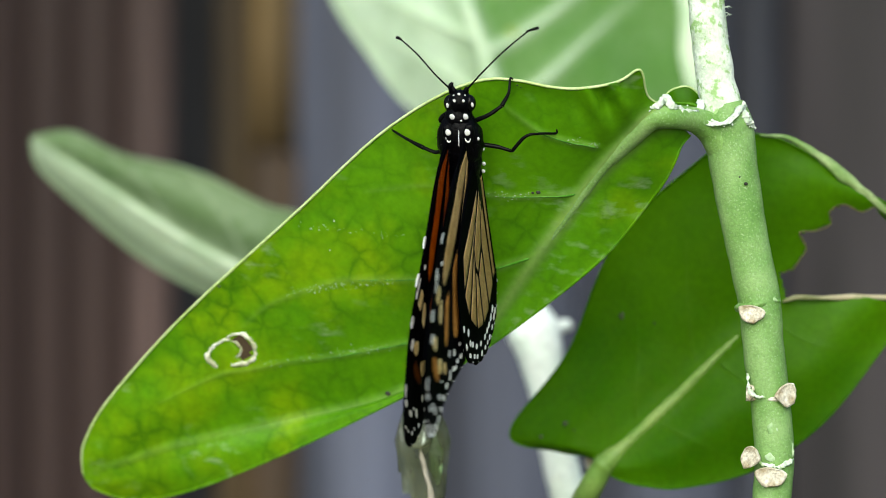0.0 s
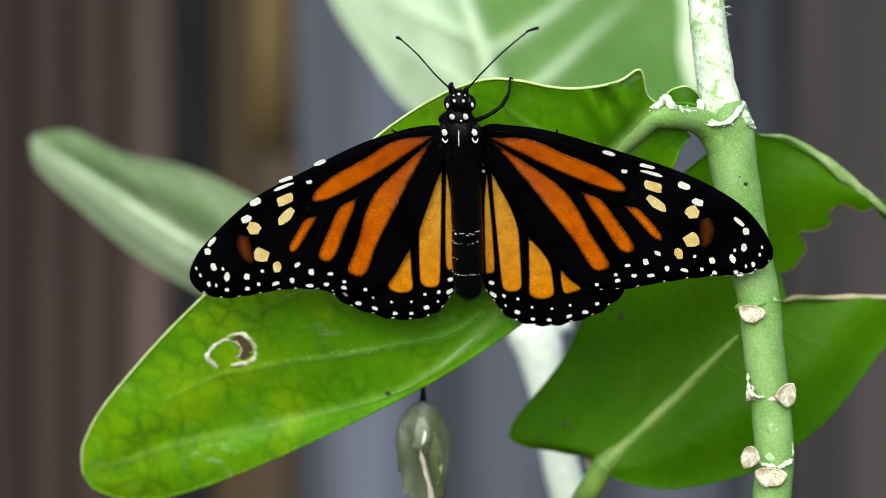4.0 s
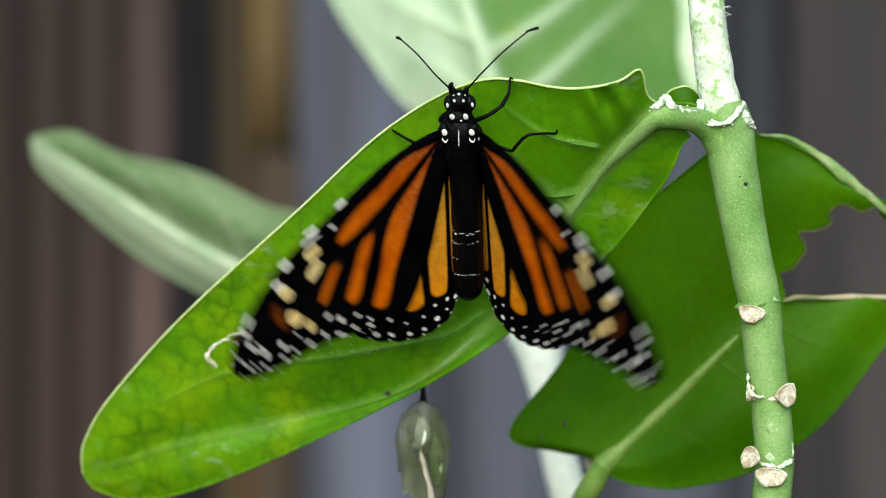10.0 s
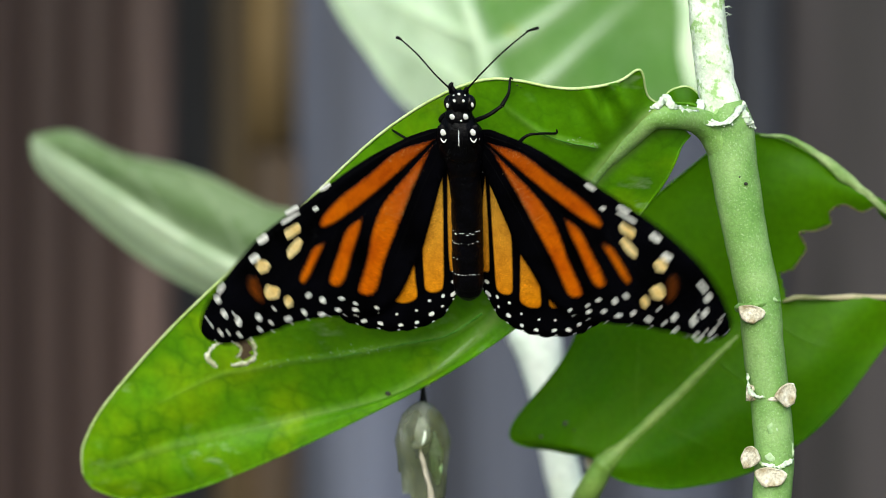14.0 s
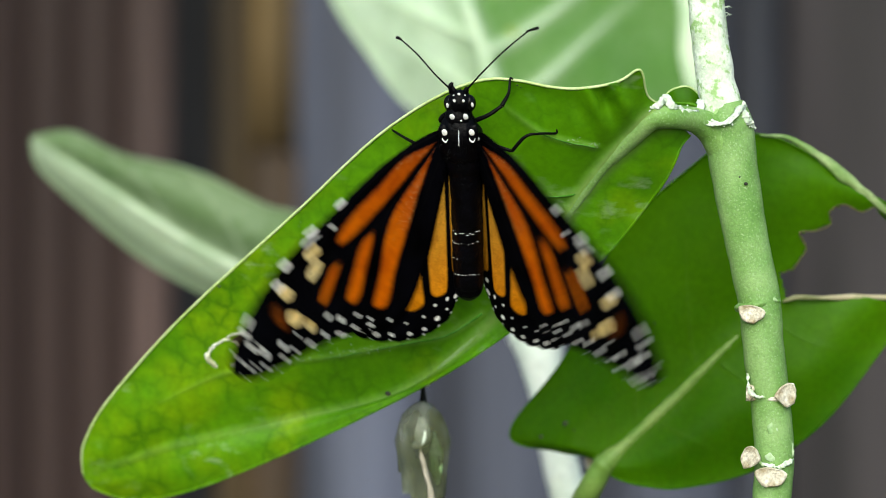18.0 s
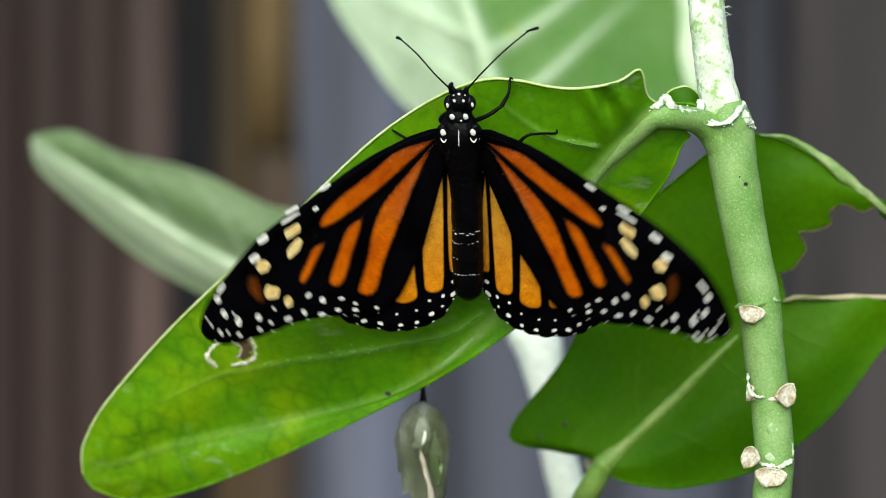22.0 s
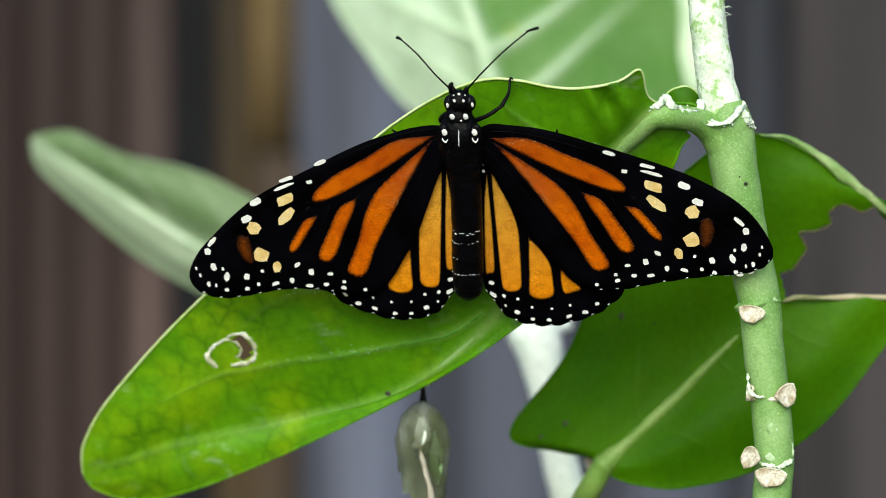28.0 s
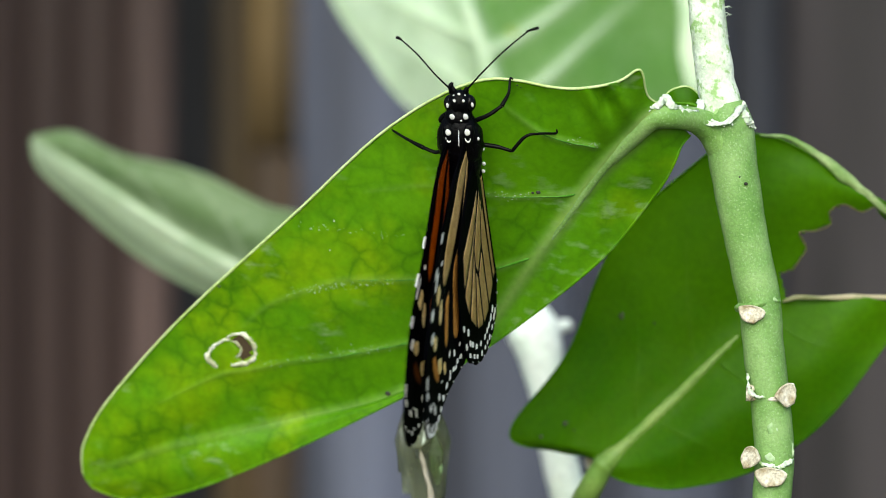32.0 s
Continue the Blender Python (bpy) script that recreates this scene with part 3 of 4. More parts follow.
upper = stem_part("upper_stem", TOP_LINE, [2.7, 2.9, 3.0, 3.15, 3.5], BLOOM, plant, "upper stem dusted with white bloom", 0.08)


def collar(points, r, mat, parent, label):
    """A rough ring round the stem at a node."""
    bm = tube(up(points), [r * 0.9, r * 1.06, r * 1.02, r * 0.9], 10, 28, 0.45)
    return rooted(part("node_collar", bm, mat, parent, label))


def crust(points, radii, mat, label, seed):
    """A lumpy rope of wax lying on the skin, with crumbs along it."""
    rng = random.Random(seed)
    line = glide(up(points), 40)
    bm = tube(line, radii, 90, 14, 0.9, None, 0.45)
    for v in bm.verts:
        v.co += noise.noise_vector(v.co * 0.9) * 0.3 + noise.noise_vector(v.co * 2.6) * 0.22
    ob = rooted(part("node_crust", bm, mat, plant, label))
    for p in line[::4] if mat == CRUST else []:
        q = p + Vector((rng.uniform(-0.8, 0.8), rng.uniform(-0.1, 0.4), rng.uniform(-0.8, 0.8)))
        s = rng.uniform(0.12, 0.36)
        rooted(part("bloom_flake", blob(q, (s, s * 0.7, s * rng.uniform(0.6, 1.2)), pose(0, 0, 0, 0, rng.uniform(-60, 60), 0), 0.7, 2.2, 10), mat, plant))
    return ob


crust([(41.5, 7.0, 23.8), (41.4, 5.4, 21.9), (42.1, 4.5, 20.7), (43.7, 4.1, 20.1), (45.4, 4.0, 20.3), (46.6, 4.2, 21.3), (47.8, 5.4, 22.6), (48.6, 7.0, 23.2)], [0.5, 0.7, 0.7, 0.6, 0.5, 0.5, 0.6, 0.4], CRUST, "crumbling white crust round the node", 3)
crust([(48.1, 6.5, 22.7), (48.6, 5.6, 21.4), (49.4, 5.8, 20.4), (50.5, 6.6, 19.5)], [0.6, 0.8, 0.6, 0.12], CRUST, "white flap of wax at the node", 5)
crust([(32.9, -1.0, 22.5), (34.1, -1.0, 22.9), (35.5, 0.0, 23.9), (36.5, -0.6, 22.7), (38.4, 0.8, 22.2), (40.8, 3.2, 21.7)], [0.15, 0.5, 0.7, 0.5, 0.3, 0.4], CRUST, "white wax on the petiole", 7)
collar([(51.3, 9.0, -8.3), (51.4, 9.0, -9.1), (51.5, 9.0, -9.6)], 3.6, STEM, plant, "thin raised ring at the node")
collar([(52.9, 9.0, -23.5), (53.0, 9.0, -24.2), (53.0, 9.0, -24.6)], 3.4, SCAR, plant, "dry ring at the node")
crust([(50.7, 6.6, -33.8), (51.7, 5.8, -34.7), (53.8, 5.6, -35.0), (55.7, 6.4, -34.5), (56.7, 8.5, -33.4)], [0.2, 0.3, 0.2, 0.35, 0.2], BLOOM, "whitish ring at the node", 9)
crust([(49.2, 7.5, -20.2), (49.4, 6.2, -22.7), (50.6, 5.6, -23.8), (52.0, 5.4, -23.9)], [0.15, 0.28, 0.3, 0.15], BLOOM, "thin white line of wax at the node", 10)
for c, wide, tall, turn in (((49.8, 5.6, -9.9), 2.2, 1.9, (8, -20)), ((55.0, 5.8, -22.9), 2.1, 2.4, (-30, 30)), ((49.9, 6.0, -33.1), 1.7, 2.6, (35, -40)), ((52.7, 5.4, -36.1), 2.7, 2.1, (4, 0)), ((49.8, 7.0, -22.7), 0.7, 1.8, (10, -50))):
    rooted(scar((c[0], c[1], c[2] + 1200), wide, tall, turn, plant))
start = [(p.x, p.y, p.z - 1200) for p in rib_start[main_leaf.name]]
over = [(start[k][0], start[k][1] - rise, start[k][2]) for k, rise in ((1, 1.4), (4, 1.3), (8, 1.2), (12, 1.1), (17, 1.05), (22, 1.0), (27, 0.95), (32, 0.8), (36, 0.5), (39, 0.0))]
stem_part("petiole", [(46.5, 9.0, 15.8), (43.7, 7.5, 19.1), (41.1, 5.5, 20.5), (38.8, 3.2, 21.0), *over], [3.5, 2.7, 2.1, 1.95, 1.9, 1.8, 1.6, 1.35, 1.12, 0.95, 0.82, 0.65, 0.45, 0.25], PETIOLE, plant, "curved pale petiole", 0.02, 130)
BUD = [up([(42.3, 11.0, 22.9), (40.3, 11.0, 23.6), (37.9, 11.0, 23.8), (36.1, 10.0, 24.0)]), up([(42.4, 12.0, 24.4), (40.2, 12.0, 26.4), (37.6, 12.0, 26.1), (35.7, 10.5, 24.6)]), up([(42.1, 9.0, 22.3), (39.9, 9.0, 22.4), (37.6, 9.0, 22.8), (36.0, 9.5, 23.4)])]
rooted(leaf("bud_leaf", plant, list(zip(*BUD)), LEAF_DARK, LEAF_RIM, LEAF, LEAF, (0.3, 0.15), -0.8, 30, 8, rim=0.16, label="small curled young leaf at the node"))
stem_part("back_stem", [(13.6, 123.0, -8.8), (18.0, 121.0, -16.6), (20.2, 120.0, -26.6), (22.4, 120.0, -38.9), (25.2, 120.0, -50.0)], [3.2, 5.4, 3.5, 3.5, 3.7], WHITE_BLOOM, back_plant, "whitish stalk out of focus", 0.05)
back_foot = Vector((25.2, 120.0, -49.8))
stem_part("lower_stem", [back_foot, back_foot + Vector((6, 0, -420)), (back_foot.x + 4, back_foot.y, -1195)], [3.7, 5, 8], STEM, back_plant, n=40)
stem_part("side_shoot", [(19.7, 121.0, -17.8), (22.5, 122.0, -15.6), (24.9, 124.0, -15.1)], [1.7, 1.5, 1.2], WHITE_BLOOM, back_plant, "short whitish shoot", 0.1, 20)
stem_part("petiole", [(15.2, 123.0, -13.4), (14.0, 148.0, -4.2), (14.8, 180.0, 6.2), (17.8, 227.0, 15.2)], [1.8, 1.7, 1.7, 1.9], PETIOLE, back_plant)
stem_part("petiole", [(16.4, 123.0, -15.0), (7.8, 136.0, -11.8), (-5.1, 156.0, -10.8), (-20.5, 175.0, -14.0)], [1.8, 1.7, 1.8, 2.2], PETIOLE, back_plant)
start = [(p.x, p.y, p.z - 1200) for p in rib_start[side_leaf.name]]
stem_part("petiole", [(24.8, 117.0, -57.0), (24.0, 85.0, -52.0), (24.2, 62.0, -47.0), (25.2, 50.0, -43.0), start[0], start[2], start[4]], [2.2, 2.2, 2.2, 2.1, 1.95, 1.9, 1.3], MIDRIB, back_plant, "pale green petiole")


# ---- the eaten hole ----
def on_main(x, z, lift=0.0):
    """A place on the face of the big leaf, raised by lift mm."""
    return Vector((x, skin_y(main_leaf, x, z + 1200) - lift, z + 1200))


def hole_edge():
    for way, radii in (([(-36.6, 31.0, -15.0), (-34.5, 31.0, -14.2), (-32.4, 31.0, -15.3), (-31.7, 31.0, -17.1), (-32.5, 31.0, -18.9), (-34.3, 31.0, -19.6), (-35.9, 31.0, -19.7)], [0.12, 0.2, 0.3, 0.42, 0.5, 0.5, 0.25]),
                       ([(-36.0, 31.0, -15.3), (-37.5, 31.0, -15.6), (-39.2, 31.0, -16.8), (-40.0, 31.0, -18.3), (-39.0, 31.0, -19.7), (-38.4, 31.0, -20.0)], [0.1, 0.18, 0.26, 0.4, 0.48, 0.2]),
                       ([(-36.2, 31.0, -15.4), (-34.7, 31.0, -16.2), (-34.2, 31.0, -17.3), (-34.9, 31.0, -18.5)], [0.1, 0.12, 0.16, 0.16])):
        ring = [on_main(x, z, 0.08) for x, _, z in way]
        bm = tube(ring, radii, 80, 10, 0.9, None, 0.5)
        for v in bm.verts:
            v.co += noise.noise_vector(v.co * 1.3) * 0.26 + noise.noise_vector(v.co * 3.5) * 0.12
        rooted(part("hole_rim", bm, CALLUS, plant, "dried whitish edge of the eaten hole"))
    # specks of dirt and dust
    dirt = mottled("dark_dirt_speck", (0.01, 0.01, 0.008), (0.03, 0.03, 0.02), 900, 0.7)
    for (x, _, z), r in zip([(15.4, 17.0, 9.2), (-37.7, 29.0, -6.3), (-9.3, 29.0, -24.4), (14.5, 17.0, 9.1)], (0.38, 0.28, 0.5, 0.25)):
        rooted(part("dirt_speck", blob(on_main(x, z, 0.1), (r, 0.15, r * 0.8), None, 0.4, 2.0, 10), dirt, plant))
    for x, _, z in [(-18.8, 26.0, -0.2), (-18.0, 25.0, 4.6)]:
        rooted(part("dust_fleck", blob(on_main(x, z, 0.05), (0.1, 0.06, 0.1), None, 0.2, 3.0, 8), WHITE_SCALE, plant))
    rng, dust = random.Random(33), bmesh.new()
    for (x0, z0), (x1, z1), count in (((-8.0, -5.2), (-26.0, -7.2), 150), ((-8.0, -16.2), (-31.0, -19.4), 130), ((14.5, 8.7), (4.0, 8.9), 60), ((20.0, 17.2), (25.0, 16.6), 40), ((-24.0, 4.0), (-6.0, 2.0), 40)):
        for _ in range(count):
            f, r = rng.random(), rng.uniform(0.03, 0.1)
            place = on_main(x0 + (x1 - x0) * f + rng.gauss(0, 0.5), z0 + (z1 - z0) * f + rng.gauss(0, 0.3), 0.02)
            long, lean = r * rng.uniform(1, 2.6), rng.uniform(-0.7, 0.7)
            ring = [dust.verts.new(place + Vector((long * math.cos(k) - r * lean * math.sin(k), 0.03, 0.7 * r * math.sin(k) + long * lean * math.cos(k) * 0.4))) for k in (0, 1.2, 2.3, 3.3, 4.4, 5.3)]
            tip = dust.verts.new(place + Vector((0, -0.03, 0)))
            for k in range(6):
                dust.faces.new((ring[k], ring[(k + 1) % 6], tip))
    tagged(rooted(part("dust", dust, DUST, plant, "whitish dust caught along the side veins")), kind="stuff")
    for (x, y, z), (rx, rz) in zip([(53.3, 6.0, -28.9), (52.9, 6.0, -33.6), (56.2, 7.4, -32.6), (51.2, 6.2, -8.4), (53.2, 6.3, -8.1)], [(0.9, 1.3), (0.9, 0.7), (0.5, 1.6), (1.6, 0.45), (0.9, 0.35)]):
        rooted(part("bloom_patch", blob((x, y, z + 1200), (rx, 0.16, rz), None, 0.6, 1.6, 16), SMEAR, plant, "pale waxy smear on the stem"))
    brown = mottled("brown_leaf_stain", (0.016, 0.04, 0.002), (0.035, 0.07, 0.004), 300, 0.7)
    for (x, _, z), r in zip([(36.9, 45.0, -12.8), (21.5, 54.0, -30.6), (17.4, 55.0, -33.1), (31.5, 46.0, -11.7), (23.0, 53.0, -31.7)], (0.6, 0.8, 0.7, 1.0, 0.4)):
        y = skin_y(side_leaf, x, z + 1200)
        rooted(part("leaf_stain", blob((x, y - 0.02, z + 1200), (r, 0.06, r * 0.7), None, 0.5, 1.0, 12), brown, back_plant))
    for (x, _, z), r in zip([(15.7, 168.0, 49.4)], (1.6,)):
        y = skin_y(top_leaf, x, z + 1200)
        rooted(part("leaf_stain", blob((x, y - 0.05, z + 1200), (r, 0.1, r), None, 0.4, 1.0, 12), mottled("yellowed_leaf_patch", (0.2, 0.33, 0.05), (0.26, 0.37, 0.08), 200, 0.7), back_plant))
    for (x, _, z), r in zip([(11.8, 2.0, 26.1), (12.8, 2.0, 26.3), (12.4, 2.0, 25.8)], (0.14, 0.18, 0.12)):
        rooted(part("dirt_speck", blob(on_main(x, z, 0.05), (r * 1.4, 0.08, r), None, 0.4, 2.0, 8), brown, plant))
    rooted(part("dry_bract", blob(up([(26.3, 58.0, -37.8)])[0], (1.1, 0.8, 1.8), None, 0.5, 1.0, 14), SCAR, back_plant, "dry brownish bract beside the petiole"))
    rng = random.Random(21)
    for i in range(9):
        a = Vector(up([(45.6, 7.0, 34.8)])[0]) + Vector((rng.uniform(-0.3, 0.2), rng.uniform(-1, 3), rng.uniform(-7, 6)))
        tip = a + Vector((rng.uniform(0.4, 1.3), rng.uniform(-0.6, 0.6), rng.uniform(-0.6, 0.9)))
        rooted(part("bloom_fibre", tube([a, a.lerp(tip, 0.5) + Vector((0, 0, 0.2)), tip], [0.09, 0.07, 0.03], 6, 5), BLOOM, plant))
    for (x, y, z), r in zip([(48.7, 5.2, 10.5), (47.7, 5.3, 11.6)], (0.28, 0.16)):
        rooted(part("dirt_speck", blob((x, y, z + 1200), (r * 1.2, 0.2, r), None, 0.3, 2.0, 8), dirt, plant))


hole_edge()


# ---- empty chrysalis ----
def chrysalis():
    top = Vector(up([(-3.5, 33.0, -23.9)])[0])
    ob = thing("chrysalis_shell", "empty translucent chrysalis shell hanging from the leaf", "chrysalis", top * MM)
    m, nodes, links, bsdf = material("dry_translucent_shell", 0.25)
    n = noise_tex(nodes, links, 170, 5, (1.0, 1.0, 0.45))
    links.new(ramp(nodes, links, n.outputs["Fac"], [(0.36, (0.05, 0.065, 0.012)), (0.5, (0.15, 0.17, 0.07)), (0.64, (0.42, 0.45, 0.38))]), bsdf.inputs["Base Color"])
    clear = nodes.new("ShaderNodeBsdfTransparent")
    both = nodes.new("ShaderNodeMixShader")
    both.inputs[0].default_value = 0.42
    links.new(bsdf.outputs[0], both.inputs[1])
    links.new(clear.outputs[0], both.inputs[2])
    links.new(both.outputs[0], nodes["Material Output"].inputs["Surface"])
    bm = bmesh.new()
    rings = []
    prof = [(-1.8, 0.5), (-2.6, 1.9), (-4.2, 3.4), (-6.2, 4.35), (-8.6, 4.7), (-11.0, 4.5), (-14.0, 4.2), (-17.5, 3.9), (-20.5, 3.2), (-22.5, 2.2)]
    for z, r in prof:
        ring = []
        for j in range(24):
            a = 2 * math.pi * j / 24
            k = 1 + 0.1 * noise.noise(Vector((math.cos(a), math.sin(a), z * 0.3)) * 1.4)
            ring.append(bm.verts.new((r * k * math.cos(a), r * k * 0.85 * math.sin(a), z)))
        rings.append(ring)
    for i, (p, q) in enumerate(zip(rings, rings[1:])):
        for j in range(24):
            # one side of the lower end has split open
            if (i >= 6 and 10 <= j <= 13) or (i >= 7 and 8 <= j <= 15):
                continue
            bm.faces.new((p[j], p[(j + 1) % 24], q[(j + 1) % 24], q[j]))
    bmesh.ops.solidify(bm, geom=bm.faces[:], thickness=0.12)
    part("shell", smooth(bm), m, ob, "papery translucent grey-green shell")
    part("stalk", tube([(0, 0, 0.8), (0.1, 0, -0.6), (0.1, 0, -2.2)], [0.35, 0.42, 0.75], 12, 8), CHITIN, ob, "short black stalk")
    silk = mottled("pinkish_dry_lining", (0.28, 0.25, 0.19), (0.5, 0.45, 0.37), 300, 0.8)
    part("lining", tube([(-0.4, -3.3, -8.6), (0.0, -3.6, -11.5), (0.6, -3.5, -14), (1.4, -3.3, -17), (2.0, -2.9, -21.5)], [0.1, 0.35, 0.45, 0.55, 0.5], 40, 10, 0.9), silk, ob, "pinkish dry lining along the split")
    # the shell's highlights, modelled as two pale patches in wax colours
    part("shell_highlight", tube([(-0.3, -2.5, -4.4), (0.1, -3.2, -6.4), (-0.2, -3.4, -8.6), (-1.6, -3.0, -9.6)], [0.3, 1.5, 1.1, 0.3], 30, 10, 0.8, None, 0.4), CRUST, ob, "white patch painted as a highlight on the shell")
    part("shell_highlight", tube([(2.0, -2.0, -7), (2.3, -2.3, -10), (2.5, -2.2, -13), (2.6, -1.9, -16)], [0.2, 0.9, 1.1, 0.3], 40, 10, 0.8, None, 0.4), SMEAR, ob, "pale patch painted as a highlight on the shell")
    part("silk_pad", blob((0, 0.2, 0.9), (1.1, 0.6, 0.5), None, 0.3), BLOOM, ob, "white silk pad")


chrysalis()

# ---- butterfly ----
BODY = Matrix.Translation((Vector((2.92, 0.00, 18.90)) + Vector((0, 0, 1200))) * MM) @ pose(0, 0, 0, 28.40) @ pose(0, 0, 0, 0, 0, -11.63) @ pose(0, 0, 0, 0, -5.68)
butterfly = thing("butterfly", "black and orange butterfly with white-spotted wing borders, on a leaf", "butterfly")
butterfly.matrix_basis = BODY


def camber(x, z):
    """The slight curl of a wing, in mm."""
    return 0.16 * math.sin(x * 0.23 + z * 0.1)


def rim_distance(p, poly):
    best = 1e9
    for a, b in zip(poly, poly[1:] + poly[:1]):
        d = b - a
        t = max(0.0, min(1.0, (p - a).dot(d) / max(d.length_squared, 1e-9)))
        best = min(best, (p - a - d * t).length)
    return best


def sheet(outline, side, step, half, centre=0.0, flat=False):
    """A thin plate over a smooth outline in the wing's plane, following the wing's curl."""
    poly = [Vector(p) for p in outline]
    bm = bmesh.new()
    layer = bm.verts.layers.float.new("rim")
    bm.faces.new([bm.verts.new((p.x, 0, p.y)) for p in poly])
    bmesh.ops.triangulate(bm, faces=bm.faces[:])
    for _ in range(7):
        long = [e for e in bm.edges if e.calc_length() > step]
        if not long:
            break
        bmesh.ops.subdivide_edges(bm, edges=long, cuts=1)
        bmesh.ops.triangulate(bm, faces=[f for f in bm.faces if len(f.verts) > 3])
    for v in bm.verts:
        v[layer] = rim_distance(Vector((v.co.x, v.co.z)), poly)
        v.co = (side * v.co.x, centre - half + camber(v.co.x, v.co.z), v.co.z)
    for f in bm.faces:
        f.normal_update()
        if f.normal.y > 0:
            f.normal_flip()
    top = bm.faces[:]
    ret = bmesh.ops.extrude_face_region(bm, geom=top, use_keep_orig=True)
    low = [g for g in ret["geom"] if isinstance(g, bmesh.types.BMVert)]
    bmesh.ops.translate(bm, vec=(0, 2 * half, 0), verts=low)
    for g in ret["geom"]:
        if isinstance(g, bmesh.types.BMFace):
            g.material_index = 1
    bmesh.ops.recalc_face_normals(bm, faces=bm.faces)
    return bm if flat else smooth(bm)


def grown(outline, k):
    """The outline enlarged about its middle."""
    cx, cz = sum(p[0] for p in outline) / len(outline), sum(p[1] for p in outline) / len(outline)
    return [(cx + (x - cx) * k, cz + (z - cz) * (0.5 + 0.5 * k)) for x, z in outline]


def rounded(points, n):
    """A closed smooth outline through control points."""
    pts = [Vector((*p, 0)) for p in points]
    line = glide(pts + pts[:1], n + 1)[:-1]
    return [(p.x, p.y) for p in line]


def scalloped(points, n, depth, waves, first, last):
    """A closed outline with shallow scallops between two shares of its length."""
    out = []
    line = rounded(points, n)
    for i, (x, z) in enumerate(line):
        f = i / n
        if first <= f <= last:
            k = 1 - depth * (0.5 - 0.5 * math.cos(2 * math.pi * waves * (f - first) / (last - first)))
            x, z = x * k, z * k
        out.append((x, z))
    return out


def oval(cx, cz, rx, rz, turn, seed):
    rng = random.Random(seed)
    a0 = radians(turn)
    out = []
    for j in range(12):
        a = 2 * math.pi * j / 12
        k = rng.uniform(0.76, 1.04)
        p, q = rx * k * math.copysign(abs(math.cos(a)) ** 0.8, math.cos(a)), rz * k * math.copysign(abs(math.sin(a)) ** 0.8, math.sin(a))
        out.append((cx + p * math.cos(a0) - q * math.sin(a0), cz + p * math.sin(a0) + q * math.cos(a0)))
    return out


# the two forewings curl differently at the tip, so each has its own edge
FORE_BACK = [(18.9, -29.4), (16.5, -29.3), (14.6, -28.4), (13.2, -27.2), (11.5, -24.9), (9.8, -22.1), (8.06, -19.62), (5.65, -14.11), (3.05, -8.16), (0.55, -4.08)]
FORE_OUTLINE = {"left": [(-0.33, -0.53), (2.6, 0.6), (6.5, 0.4), (9.3, -0.2), (13.9, -1.4), (18.8, -3.3), (23.7, -5.6), (28.7, -7.9), (33.2, -10.3), (37.4, -13.5), (41.2, -17.0), (43.9, -19.8), (45.6, -22.7), (45.9, -24.8), (45.0, -26.6), (43.4, -27.8), (40.9, -28.5), (37.7, -28.3), (34.8, -27.9), (31.4, -27.4), (28.6, -27.4), (25.7, -27.7), (23.0, -28.3), (21.0, -29.0)] + FORE_BACK,
                "right": [(-0.33, -0.53), (3.1, 1.2), (6.4, 0.9), (11.1, 0.1), (15.7, -1.3), (20.3, -3.1), (25.2, -5.1), (30.6, -7.5), (36.0, -10.4), (40.9, -14.0), (43.8, -17.3), (45.6, -20.8), (46.3, -23.4), (45.6, -25.6), (43.4, -26.9), (40.3, -27.4), (35.7, -27.5), (31.0, -27.9), (26.8, -28.5), (22.6, -29.3)] + FORE_BACK}
FORE_CELLS = [[(2.90, -1.12), (9.41, -1.60), (14.73, -4.38), (20.08, -7.08), (23.11, -9.43), (24.05, -11.11), (23.20, -11.78), (20.54, -11.13), (15.68, -8.88), (10.80, -6.15), (6.41, -3.40)],
              [(3.52, -1.88), (9.99, -7.11), (13.56, -10.54), (15.83, -14.50), (17.59, -19.55), (19.68, -24.12), (19.19, -25.51), (17.55, -25.92), (16.29, -24.64), (14.66, -20.77), (11.82, -15.78), (9.00, -10.83), (6.47, -6.73)],
              [(16.69, -11.37), (19.83, -13.02), (22.16, -17.20), (23.96, -20.72), (23.96, -22.29), (22.52, -22.79), (21.15, -21.42), (19.30, -17.38), (17.52, -13.88)],
              [(23.38, -14.13), (25.58, -14.72), (27.23, -16.89), (28.74, -19.39), (28.62, -20.65), (27.34, -20.10), (25.88, -18.01), (24.53, -16.02)]]
FORE_DUSKY = [[(35.2, -17.4), (36.7, -17.0), (37.4, -18.7), (36.9, -20.9), (35.6, -22.4), (34.8, -21.6), (34.9, -19.3)]]
FORE_BARS = [(22.0, -4.7, 1.23, 0.44, 160), (27.8, -7.3, 1.52, 0.40, 162), (28.4, -8.6, 2.10, 0.36, 160), (24.1, -8.0, 0.65, 0.40, 175), (33.2, -11.1, 1.27, 0.78, 150), (35.2, -14.1, 1.17, 0.69, 154), (41.4, -18.0, 1.24, 0.47, 131), (42.3, -19.7, 0.70, 0.84, -176), (41.7, -22.6, 0.57, 0.93, 172), (39.7, -24.5, 0.56, 1.06, -165), (36.4, -24.6, 0.56, 0.74, -177), (40.2, -23.0, 0.28, 0.37, -177), (44.6, -22.7, 0.23, 0.37, -177), (44.1, -24.0, 0.28, 0.42, -177), (42.9, -25.7, 0.37, 0.58, -177)]
